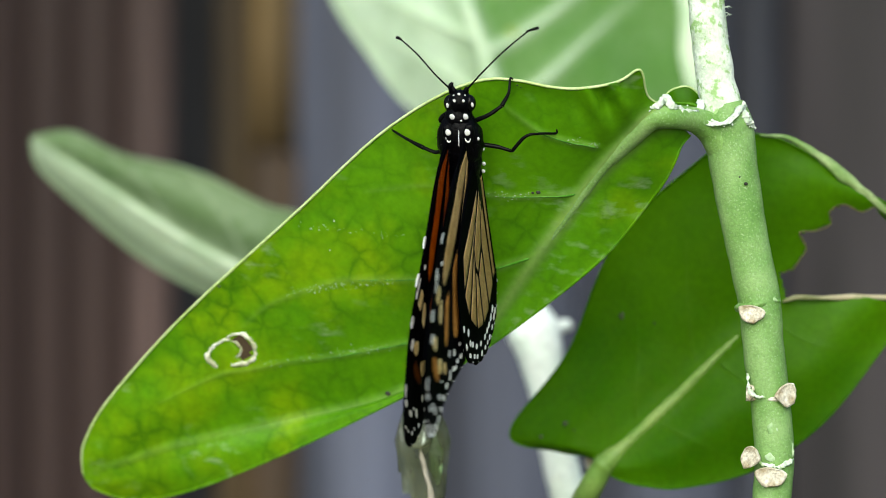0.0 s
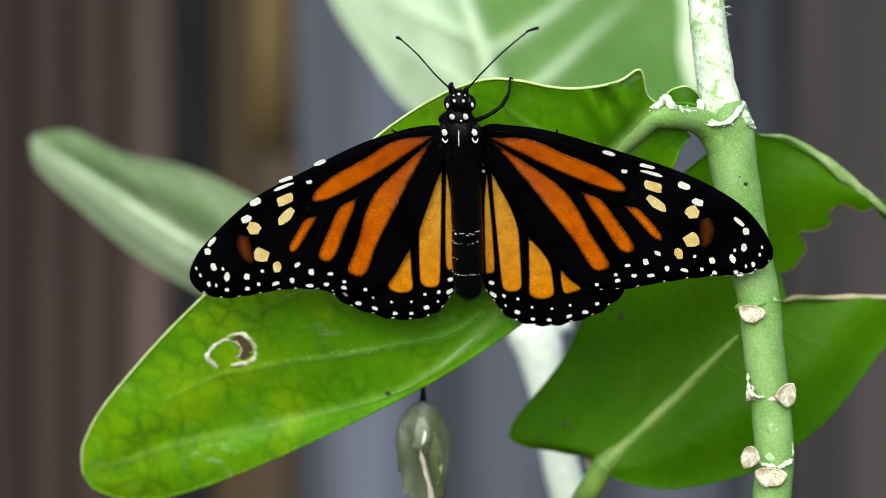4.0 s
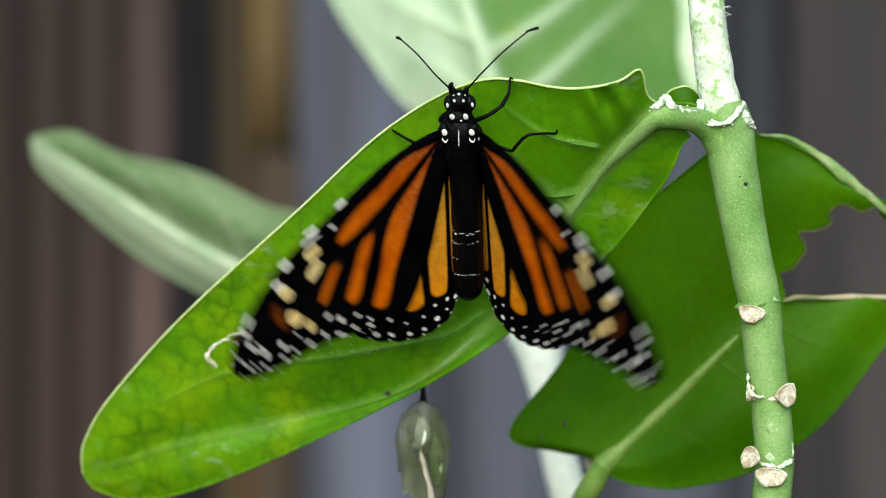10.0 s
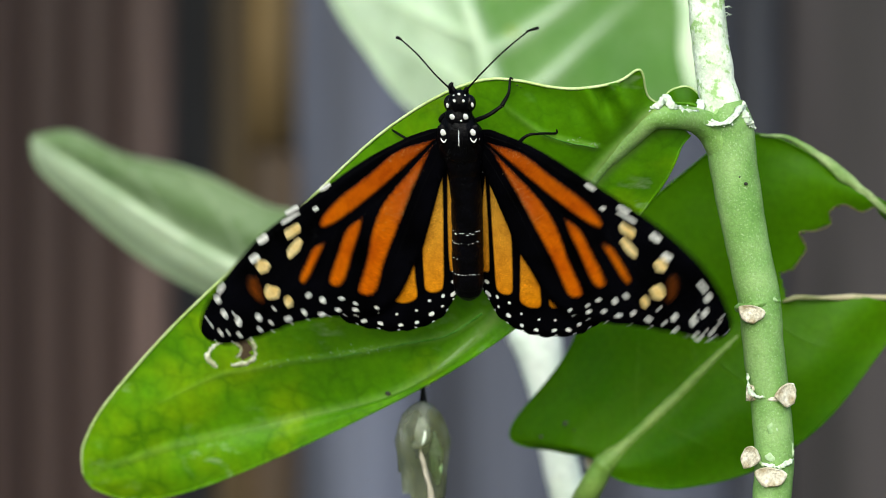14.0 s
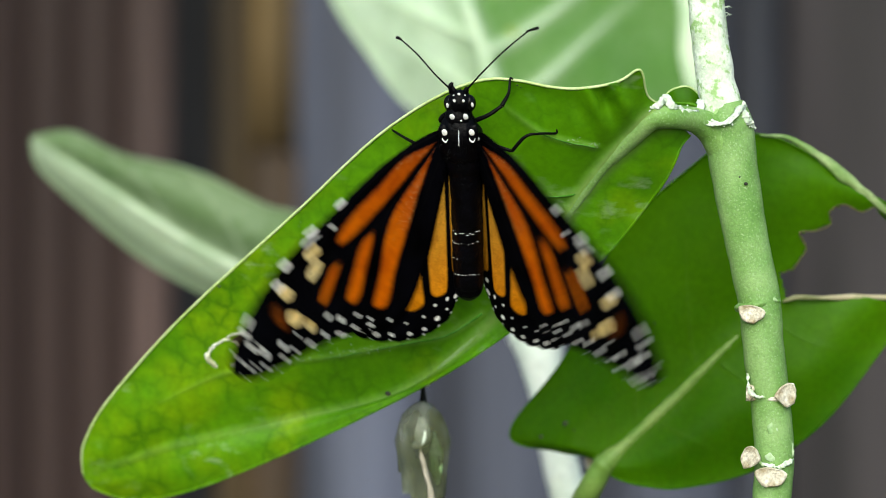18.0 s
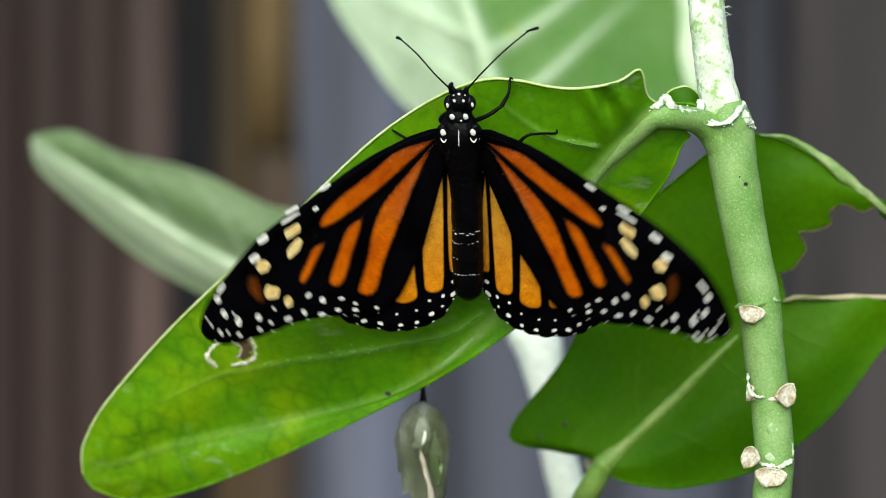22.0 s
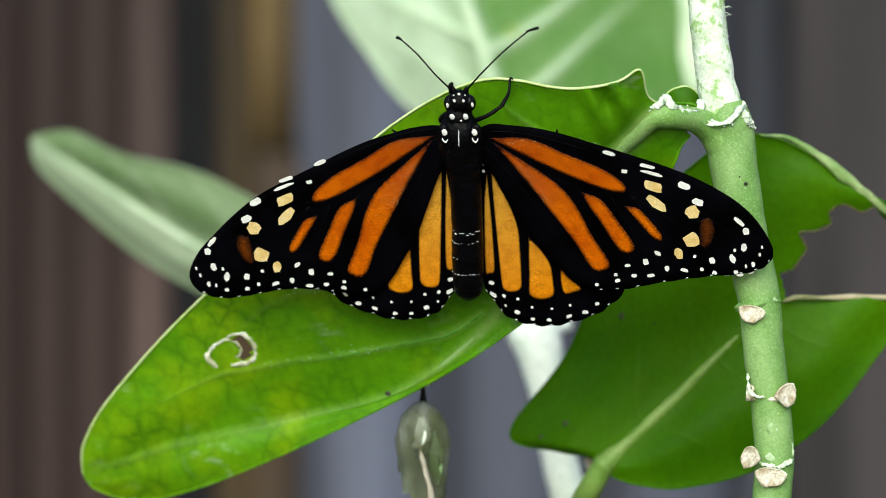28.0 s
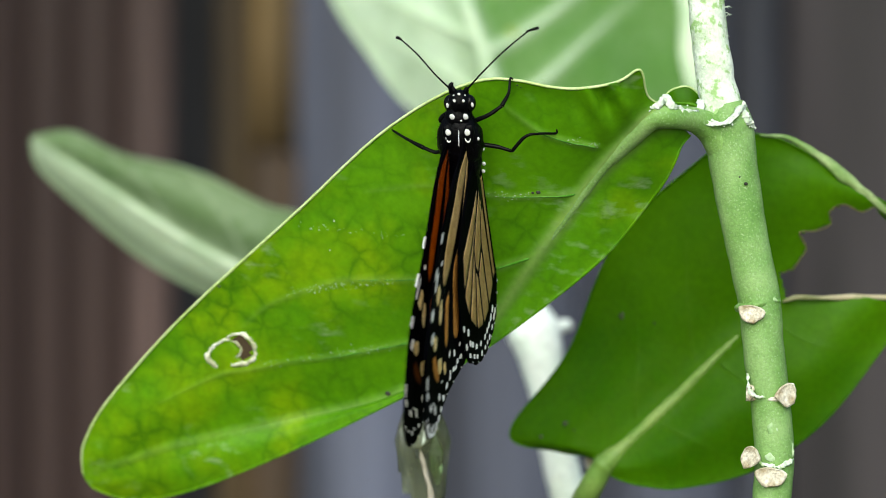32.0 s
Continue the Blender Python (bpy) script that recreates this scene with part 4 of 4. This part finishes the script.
FORE_DOTS = [(41.7, -26.0, 0.23, 0.42, -177), (40.0, -26.9, 0.47, 0.42, -177), (36.6, -26.8, 0.49, 0.41, 162), (34.6, -26.1, 0.37, 0.42, -177), (31.8, -26.1, 0.78, 0.41, 162), (29.0, -25.7, 0.42, 0.63, -177), (26.2, -26.9, 0.75, 0.42, -177), (23.5, -26.9, 0.56, 0.42, -177), (20.7, -27.7, 0.56, 0.42, -165), (17.2, -28.3, 0.37, 0.37, -177), (20.5, -26.6, 0.37, 0.37, -177), (27.8, -22.9, 0.70, 0.44, 147), (25.7, -24.4, 0.56, 0.73, -177), (22.6, -25.0, 0.65, 0.37, -177), (33.7, -23.7, 0.30, 0.40, 152)]
FORE_WHITE = FORE_BARS + FORE_DOTS
FORE_CREAM = [(28.4, -10.9, 1.74, 0.98, 154), (28.5, -13.9, 2.12, 0.85, 134), (34.1, -15.8, 1.20, 1.24, -176), (33.5, -20.7, 1.29, 1.37, -159), (31.2, -23.1, 0.75, 1.05, -177)]
HIND_OUTLINE = [(-0.50, 0.35), (2.92, 0.99), (7.46, 1.04), (13.07, -1.72), (18.37, -6.23), (21.94, -11.83), (23.26, -18.04), (23.30, -22.85), (21.20, -25.72), (18.60, -27.78), (15.20, -29.25), (12.00, -30.22), (9.20, -30.40), (6.40, -30.02), (3.70, -28.90), (2.60, -27.40), (1.30, -25.55), (0.35, -23.90), (0.02, -20.33), (-0.38, -13.08), (-0.60, -5.92)]
HIND_CELLS = [[(1.30, -2.60), (0.75, -7.40), (0.60, -12.60), (0.55, -20.60), (1.20, -21.10), (2.05, -20.40), (2.00, -14.50), (1.70, -8.40)],
              [(1.95, -2.20), (3.40, -5.30), (5.00, -8.70), (6.10, -12.30), (6.40, -16.20), (6.50, -21.00), (6.40, -23.40), (5.20, -24.30), (3.70, -24.10), (3.15, -22.50), (2.75, -16.50), (2.30, -9.30)],
              [(7.75, -14.00), (9.90, -16.40), (11.30, -18.90), (11.70, -21.90), (11.80, -24.10), (11.30, -24.90), (9.70, -25.40), (8.10, -25.00), (7.65, -23.80), (7.80, -20.20)],
              [(12.90, -19.30), (14.20, -21.00), (16.30, -22.90), (15.20, -23.70), (13.60, -24.10), (13.00, -22.30)]]
# the underside: the wing's veins fan from the middle cell to the border
VEIN_FOOT = [(1.25, -3.6), (2.1, -3.4), (6.4, -12.9), (10.7, -15.8), (11.7, -13.6), (11.0, -10.4), (6.8, -6.6), (3.4, -2.9)]
VEIN_END = [(1.3, -21.4), (2.7, -23.3), (7.2, -25.3), (12.0, -25.1), (16.2, -22.9), (18.8, -18.8), (19.3, -13.5), (16.6, -7.3)]
HIND_UNDER = [[(-0.5, -3.2), (1.5, -3.0), VEIN_END[1], (0.7, -22.6)], [(2.4, -3.4), (6.8, -6.6), (11.0, -10.4), (11.7, -13.6), (10.7, -15.8), (6.4, -12.9), (3.7, -8.0)]]
HIND_UNDER += [[VEIN_FOOT[i], VEIN_FOOT[i + 1], VEIN_END[i + 1], VEIN_END[i]] for i in range(1, 7)]
HIND_WHITE = [(16.9, -27.3, 0.61, 0.43, -174), (14.2, -28.2, 0.61, 0.37, -154), (10.9, -29.1, 0.47, 0.34, -180), (8.2, -29.1, 0.47, 0.34, -180), (5.6, -28.0, 0.58, 0.51, 153), (8.1, -26.9, 0.28, 0.25, -180), (11.4, -27.0, 0.28, 0.25, -180), (5.8, -25.5, 0.37, 0.32, -180), (3.5, -25.1, 0.33, 0.47, -146), (3.7, -26.9, 0.25, 0.31, -146), (1.7, -25.0, 0.78, 0.45, 148), (1.5, -22.8, 0.58, 0.45, 148), (18.9, -25.6, 0.47, 0.37, -157), (14.4, -26.2, 0.28, 0.25, -180)]


def fringe(line, first, last, waves, side, blade):
    """Short white hairs in the notches of a wing's edge."""
    n = len(line)
    for j in range(waves):
        i = int(n * (first + (last - first) * (j + 0.5) / waves))
        (x0, z0), (x1, z1) = line[i - 1], line[(i + 1) % n]
        x, z = line[i]
        part("fringe", sheet(oval(x * 0.995, z * 0.995, 0.26, 0.08, math.degrees(math.atan2(z1 - z0, x1 - x0)), j), side, 3, 0.08, 0.0, True), [WHITE_SCALE, WHITE_SCALE], blade)


FORE_LINE = {key: scalloped(line, 140, 0.004, 9, 0.42, 0.7) for key, line in FORE_OUTLINE.items()}
HIND_LINE = scalloped(HIND_OUTLINE, 120, 0.008, 9, 0.36, 0.82)


def inset(outline, gap):
    """A straight-sided outline with each side moved inwards, and its sides split for rounding."""
    pts = [Vector(p) for p in outline]
    if sum(p.x * q.y - q.x * p.y for p, q in zip(pts, pts[1:] + pts[:1])) < 0:
        pts.reverse()
    n, out = len(pts), []
    for i in range(n):
        a, b, c = pts[i - 1], pts[i], pts[(i + 1) % n]
        d, e = (b - a).normalized(), (c - b).normalized()
        normal = Vector((-d.y - e.y, d.x + e.x)).normalized()
        out.append(b + normal * min(gap * 2.2, gap / max(0.3, normal.dot(Vector((-d.y, d.x))))))
    line = []
    for i in range(n):
        line += [out[i].lerp(out[(i + 1) % n], f) for f in (0.06, 0.3, 0.5, 0.7, 0.94)]
    return [(p.x, p.y) for p in line]


def border_spots(line, first, last, count, deep, size):
    """A row of spots along a wing's edge, at one depth from it: centre, half sizes, turn."""
    n, row = len(line), []
    for j in range(count):
        i = int(n * (first + (last - first) * (j + 0.5) / count))
        (x, z), (x0, z0), (x1, z1) = line[i], line[i - 2], line[(i + 2) % n]
        along = Vector((x1 - x0, z1 - z0)).normalized()
        row.append((x + along.y * deep, z - along.x * deep, size[0], size[1], math.degrees(math.atan2(along.y, along.x))))
    return row


def wing_vein(blade, path, side, r):
    """A fine dark rib standing on the upper face."""
    line = [(side * x, camber(x, z), z) for x, z in path]
    part("wing_vein", tube(line, [r, r * 0.8, r * 0.4], 24, 6), WING_VEIN, blade)


def wing(name, side, outline, cells, under_cells, dusky, white, under_white, cream, hue, under, ribs, label):
    """A wing in its own plane, hinge at the origin, with coloured cells and border spots."""
    blade = part(name, sheet(outline, side, 2.2, 0.05), [WING_BLACK, WING_BLACK], butterfly, label)
    for c in cells:
        part("cell", sheet(rounded(c, 48), side, 0.8, 0.04, -0.04), [hue, hue], blade)
    for i, c in enumerate(under_cells):
        tone = TAN if c in FORE_CELLS[:2] else under
        line = grown(rounded(c, 44), 1.12) if hue == ORANGE else inset(c, 0.42)
        part("cell", sheet(line, side, 1.0, 0.04, 0.04 + i * 0.008), [tone, tone], blade, "paler cell of the underside")
    for c in dusky:
        part("cell", sheet(rounded(c, 30), side, 0.7, 0.075), [BROWN_ORANGE, under], blade, "dusky orange patch")
    for i, s in enumerate(white):
        part("spot", sheet(oval(s[0], s[1], s[2] * 0.9, s[3] * 0.88, s[4], i), side, 2, 0.088 if hue == ORANGE else 0.05, 0.0 if hue == ORANGE else -0.038, True), [WHITE_SCALE, WHITE_SCALE], blade)
    for i, s in enumerate(under_white):
        part("spot", sheet(oval(*s, i), side, 2, 0.05, 0.045, True), [WHITE_SCALE, WHITE_SCALE], blade)
    for i, s in enumerate(cream):
        part("spot", sheet(oval(*s, i + 50), side, 2, 0.088, 0.0, True), [CREAM_SCALE, CREAM_SCALE], blade, "cream spot")
    if hue == ORANGE:
        # stray pale scales on the middle cells
        rng, flecks = random.Random(5), bmesh.new()
        for (x0, z0), (x1, z1), count, wide in (((6.6, -5.4), (11.6, -13.6), 120, 0.42), ((5.0, -1.7), (11.0, -2.7), 40, 0.25), ((8.0, -6.6), (14.0, -14.0), 60, 0.7)):
            for _ in range(count):
                f, r, a = rng.random(), rng.uniform(0.025, 0.06), rng.uniform(0, 6.3)
                x, z = x0 + (x1 - x0) * f + rng.gauss(0, wide), z0 + (z1 - z0) * f + rng.gauss(0, wide)
                flecks.faces.new([flecks.verts.new((side * (x + r * math.cos(a + k)), camber(x, z) - 0.096, z + r * math.sin(a + k))) for k in (0, 1.6, 3.1, 4.7)])
        tagged(part("pale_scales", flecks, CREAM_SCALE, blade, "stray pale scales"), kind="stuff")
    for path in ribs:
        wing_vein(blade, path, side, 0.085)
    fringe(outline, *((0.42, 0.7) if hue == ORANGE else (0.36, 0.82)), 9, side, blade)
    return blade


FORE_RIBS = [[(2.6, 0.1), (9.2, -0.8), (18.6, -4.0), (28.4, -8.4), (37.0, -14.0), (43.6, -20.4)], [(2.6, -1.5), (9.5, -6.7), (16.2, -10.6), (24.6, -12.4)],
             [(24.6, -12.4), (31.0, -17.4), (37.2, -24.6), (39.4, -27.6)], [(24.6, -12.4), (29.6, -20.0), (32.8, -26.8)], [(21.4, -12.6), (25.0, -20.6), (27.2, -26.9)],
             [(16.2, -10.9), (20.3, -19.4), (22.6, -27.6)], [(2.2, -2.6), (7.6, -11.0), (13.0, -21.4), (16.3, -28.7)], [(24.4, -11.6), (33.4, -14.6), (42.6, -22.4)]]
HIND_RIBS = [[VEIN_FOOT[i], (VEIN_FOOT[i][0] * 0.5 + VEIN_END[i][0] * 0.5, VEIN_FOOT[i][1] * 0.5 + VEIN_END[i][1] * 0.5), VEIN_END[i]] for i in (1, 2, 3)]
HIND_UNDER_SPOTS = border_spots(HIND_LINE, 0.27, 0.70, 12, 1.2, (0.62, 0.45)) + border_spots(HIND_LINE, 0.28, 0.69, 10, 3.0, (0.7, 0.5))
FORE_UNDER_SPOTS = border_spots(FORE_LINE["left"], 0.36, 0.66, 14, 1.1, (0.6, 0.45))

WINGS = {}
for key, side in (("left", -1), ("right", 1)):
    WINGS[key] = (wing("forewing", side, FORE_LINE[key], FORE_CELLS, FORE_CELLS, FORE_DUSKY, FORE_WHITE, FORE_UNDER_SPOTS, FORE_CREAM, ORANGE, DULL_ORANGE, FORE_RIBS, "orange forewing with black veins and a white-dotted black border"),
                  wing("hindwing", side, HIND_LINE, HIND_CELLS, HIND_UNDER, [], HIND_WHITE, HIND_UNDER_SPOTS, [], AMBER, TAN, HIND_RIBS, "amber hindwing with tan underside and a white-dotted black border"))


TEGULAE = {}


def body():
    thorax = part("thorax", blob((-0.12, -0.72, -1.35), (3.75, 3.1, 4.9), None, 0.1, 1.2, 28), BODY_BLACK, butterfly, "velvety black thorax with white dots")
    part("thorax", blob((-0.13, -0.27, -5.28), (3.0, 2.9, 3.6), None, 0.12, 1.2, 24), BODY_BLACK, butterfly, "hairy black rear of the thorax")
    blob_neck = blob((-0.06, -0.54, 2.55), (2.3, 2.2, 2.2), None, 0.12, 1.5)
    part("neck", blob_neck, BODY_BLACK, butterfly, "black hairy collar with white dots")
    head = part("head", blob((0.37, -0.45, 5.18), (2.0, 1.9, 2.0), None, 0.08, 1.5), BODY_BLACK, butterfly, "black head with white dots")
    for c in [(-1.21, -0.45, 4.98), (1.90, -0.45, 4.98)]:
        part("eye", blob(c, (1.05, 1.2, 1.4), None), EYE_BLACK, head, "glossy black eye")
    for p in ([(-0.27, -0.36, 6.42), (-0.44, -0.45, 7.25), (-0.57, -0.45, 7.84)], [(1.20, -0.36, 6.41), (1.57, -0.45, 7.24), (1.72, -0.45, 7.83)], [(-0.83, -0.18, 6.63), (-0.87, -0.27, 7.95), (-0.54, -0.27, 8.44)]):
        part("palp", tube(p, [0.5, 0.45, 0.2], 10, 8), BODY_BLACK, head)
    # white dots stand on the skin
    dots = [(-0.61, -2.70, 3.67), (1.59, -2.70, 3.67), (-0.06, -2.34, 6.26), (1.40, -2.34, 6.26), (-1.42, -1.62, 5.14), (2.62, -1.62, 5.23), (0.74, -2.16, 7.35), (-0.19, -1.80, 6.99), (1.63, -1.80, 6.99), (0.77, -2.61, 2.94), (-2.37, -2.34, -0.37), (3.10, -2.16, -0.45)]
    sizes = [(0.5, 0.6), (0.5, 0.6), (0.3, 0.32), (0.3, 0.3), (0.28, 0.5), (0.28, 0.5), (0.3, 0.25), (0.15, 0.15), (0.15, 0.15), (0.2, 0.2), (0.3, 0.4), (0.3, 0.4)]
    for c, (rx, rz) in zip(dots, sizes):
        part("white_dot", blob(c, (rx * 0.85, 0.15, rz * 0.85), None, 0.15, 2.0, 12), WHITE_SCALE, butterfly)
    for c in [(3.19, -1.26, -0.59), (2.98, 0.72, -3.65), (2.79, 1.26, -6.53), (2.57, 1.26, -7.85)]:
        part("white_dot", blob(c, (0.33, 0.3, 0.34), None, 0.3, 2.0, 10), WHITE_SCALE, butterfly)
    part("white_streak", tube([(0.43, -3.42, 1.54), (0.25, -3.60, -0.65), (0.15, -3.42, -3.23)], [0.06, 0.12, 0.08], 12, 6), WHITE_SCALE, butterfly, "thin white streak down the thorax")
    for key, side in (("left", -1), ("right", 1)):
        flap = part("tegula", blob((0, 0, -0.5), (1.0, 0.55, 1.9), pose(0, 0, 0, 0, side * 12, 0), 0.12, 1.6, 18), BODY_BLACK, butterfly, "black scale at the wing's root with a white dot")
        part("white_dot", blob((0, -0.5, 0.25), (0.47, 0.16, 0.58), None, 0.12, 2.0, 14), WHITE_SCALE, flap)
        part("chevron", tube([(-0.5, -0.42, -0.72), (-0.34, -0.56, -1.12), (0.04, -0.6, -1.4), (0.32, -0.56, -1.12), (0.44, -0.42, -0.78)], [0.05, 0.11, 0.16, 0.1, 0.04], 24, 8, 0.5), WHITE_SCALE, flap, "white chevron")
        TEGULAE[key] = flap
    hairs = bmesh.new()
    rng = random.Random(8)
    for centre, radii, count in (((-0.12, -0.72, -1.35), (3.7, 3.1, 4.9), 260), ((-0.06, -0.54, 2.55), (2.3, 2.2, 2.2), 120), ((0.37, -0.45, 5.18), (2.0, 1.9, 2.0), 60)):
        for _ in range(count):
            d = Vector((rng.gauss(0, 1), -abs(rng.gauss(0, 1)), rng.gauss(0, 1))).normalized()
            root = Vector(centre) + Vector((d.x * radii[0], d.y * radii[1], d.z * radii[2])) * 0.97
            tip = root + (d + Vector((0, 0, -0.5))).normalized() * rng.uniform(0.35, 0.8)
            side = d.orthogonal().normalized() * 0.05
            ring = [hairs.verts.new(root + q) for q in (side, -0.5 * side + d.cross(side) * 0.9, -0.5 * side - d.cross(side) * 0.9)]
            top = hairs.verts.new(tip)
            for k in range(3):
                hairs.faces.new((ring[k], ring[(k + 1) % 3], top))
    tagged(part("hair", hairs, CHITIN, butterfly, "short black body hair"), kind="stuff")
    line = [(-0.11, -0.36, -5.24), (-0.17, -0.36, -9.79), (-0.60, -0.27, -16.99), (-1.12, -0.18, -23.25), (-1.50, -0.09, -28.01), (-1.77, 0.00, -30.69)]
    prof = [(0.0, 2.3), (0.1, 2.45), (0.35, 2.55), (0.6, 2.6), (0.78, 2.5), (0.87, 2.2), (0.94, 1.6), (0.98, 1.0), (1.0, 0.4)]
    radii = []
    for i in range(71):
        f = i / 70
        r = next((a[1] + (b[1] - a[1]) * (f - a[0]) / (b[0] - a[0]) for a, b in zip(prof, prof[1:]) if f <= b[0]), 0.5)
        radii.append(r * (1 - 0.05 * max(0.0, math.cos(f * 2 * math.pi * 7.5)) ** 6))
    abdomen = part("abdomen", tube(line, radii, 71, 24, 0.04), BODY_BLACK, butterfly, "blue-black ringed abdomen")
    rng = random.Random(4)
    for f in (0.03, 0.2, 0.48, 0.76):
        for s in (-1, 1):
            for q in range(5):
                across = s * (0.35 + q * 0.45 + rng.uniform(-0.2, 0.2))
                part("pale_fleck", blob(abdomen_at(across, f + rng.uniform(-0.02, 0.02)), (rng.uniform(0.08, 0.28), 0.06, 0.06), None, 0.2, 3, 8), WHITE_SCALE, abdomen)
    for p in ([(-0.90, -0.72, 7.57), (-3.03, -1.08, 10.30), (-5.50, -1.44, 13.99), (-7.87, -1.80, 16.79), (-8.39, -1.80, 17.08)], [(1.84, -0.72, 7.56), (5.06, -1.08, 11.04), (9.29, -1.44, 15.06), (13.03, -1.80, 18.08), (14.32, -1.80, 18.45)]):
        stalk = part("antenna", tube(p, [0.16, 0.14, 0.13, 0.13, 0.14], 40, 8), CHITIN, butterfly, "thin black antenna")
        a, b = Vector(p[-2]), Vector(p[-1])
        part("club", tube([a - (b - a) * 0.5, a, b, b + (b - a) * 0.12], [0.14, 0.22, 0.28, 0.15], 14, 8), CHITIN, stalk, "thickened antenna tip")
    def onto(place, lift=0.15):
        return BODY.inverted() @ (on_main(place[0], place[2], lift) * MM) / MM

    legs = [([(0.37, 0.90, 0.47), (2.72, 0.72, 1.55), (4.84, 0.72, 2.54), (6.67, 1.26, 3.67)], [(6.67, 1.26, 3.67), (7.48, 3.42, 4.93), onto((10.7, 1.5, 27.1)), onto((11.2, 1.5, 27.0))]),
            ([(0.65, 1.62, -2.89), (2.65, 1.62, -3.29), (5.16, 1.80, -3.77), (7.55, 1.64, -4.46)], [(7.55, 1.64, -4.46), (9.93, 1.85, -1.99), (11.96, 2.75, -1.90), onto((18.0, 5.2, 18.5)), onto((18.2, 5.0, 19.1))]),
            ([(-1.68, 1.44, -3.40), (-3.12, 1.44, -3.81), (-4.97, 1.80, -4.79), (-7.13, 2.52, -4.34)], [(-7.13, 2.52, -4.34), (-10.35, 4.68, -3.77), onto((-8.0, 10.0, 19.2)), onto((-8.3, 10.0, 19.5))]),
            ([(-1.52, -0.18, 3.37), (-2.75, 0.00, 2.49), (-3.43, 0.18, 1.61)], [(-3.43, 0.18, 1.61), (-2.71, 0.18, 1.41), (-1.70, 0.00, 1.89)])]
    for thigh, shin in legs:
        leg = part("leg", tube(thigh, [0.4, 0.38, 0.28], 16, 8, 0.2), CHITIN, butterfly, "jointed black leg")
        part("shin", tube(shin, [0.34, 0.25, 0.19, 0.13], 26, 8, 0.25), CHITIN, leg)


def abdomen_at(across, f):
    """A place on the abdomen's back: mm from its middle, and a share of its hinder half."""
    c = [(-0.60, -0.27, -16.99), (-1.64, -0.09, -27.48)]
    p = Vector(c[0]).lerp(Vector(c[1]), f)
    return (p.x + across, p.y - math.sqrt(max(0.1, 2.55 ** 2 - across * across)) * 0.99, p.z)


body()

# one beat of the wings, tenths of a second: lift and backward sweep in degrees
LEFT_BEAT = [(85.4, -14.6), (79.4, -13.3), (62.7, -11.1), (56.9, -9.0), (42.9, -3.8), (12.0, -0.6), (7.7, -0.0), (7.7, -0.0), (7.7, -0.0), (7.7, -0.0), (7.7, -0.0), (11.3, -0.6), (25.8, -2.9), (43.1, -8.5), (84.1, -9.7), (88.2, -15.3)]
RIGHT_BEAT = [(92.3, -9.0), (82.8, -9.0), (67.2, -9.1), (59.4, -8.7), (41.4, -4.5), (13.4, 1.2), (-0.1, 2.7), (-0.9, 2.7), (-1.1, 2.5), (-1.1, 1.6), (-2.6, 0.1), (2.0, -0.5), (20.2, -2.8), (43.7, -4.7), (81.4, -9.0), (96.3, -13.8)]
FORE_HINGE = {"left": (-1.29, -0.10, 0.45), "right": (1.29, 0.10, -0.45)}
HIND_HINGE = {"left": (-1.83, 0.62, -4.37), "right": (2.03, 1.30, -5.30)}


def wing_pose(hinge, lift, sweep, side, lean=0.0):
    turn = pose(0, 0, 0, 0, lean, 0) @ pose(0, 0, 0, 0, 0, -side * lift) @ pose(0, 0, 0, 0, -side * sweep, 0)
    return Matrix.Translation(Vector(hinge) * MM) @ turn


# where the scales at the wings' roots sit, in step with the beat: mm across the thorax
LEFT_ROOT = [-1.32, -1.42, -1.62, -1.75, -1.90, -1.95, -1.92, -1.90, -1.90, -1.90, -1.89, -2.0, -2.14, -1.8, -1.22, -1.25]
RIGHT_ROOT = [1.79, 1.95, 2.17, 2.35, 2.50, 2.80, 2.95, 2.97, 2.97, 2.97, 2.96, 2.85, 2.71, 2.45, 2.17, 1.9]


def motions():
    for key, roots in (("left", LEFT_ROOT), ("right", RIGHT_ROOT)):
        walk(TEGULAE[key], [(i / 10, pose(roots[i % 16] * MM, -0.0030, 0.00105)) for i in range(321)])
    for key, side, beat in (("left", -1, LEFT_BEAT), ("right", 1, RIGHT_BEAT)):
        fore, hind = [], []
        for i in range(321):
            lift, sweep = beat[i % 16]
            # the closing stroke slows sharply just before the wings meet
            slow = (1.3 if side < 0 else 2.6) if i % 16 == 14 else 0
            for step in (-1, 0, 1) if slow else (0,):
                t, a = i / 10 + step / 30, lift + step * slow
                fore.append((t, wing_pose(FORE_HINGE[key], a, sweep, side, -3.8 if slow and side > 0 else 0.0)))
                more = (1.1 if lift < 60 else 4.0 if i % 16 in (1, 14) else 0.0) if side > 0 else 0.0
                hind.append((t, wing_pose(HIND_HINGE[key], a + more, 0.4 * sweep + (3.0 if side < 0 else -5.0), side, 0.0 if side < 0 else -0.5)))
        walk(WINGS[key][0], fore)
        walk(WINGS[key][1], hind)


motions()
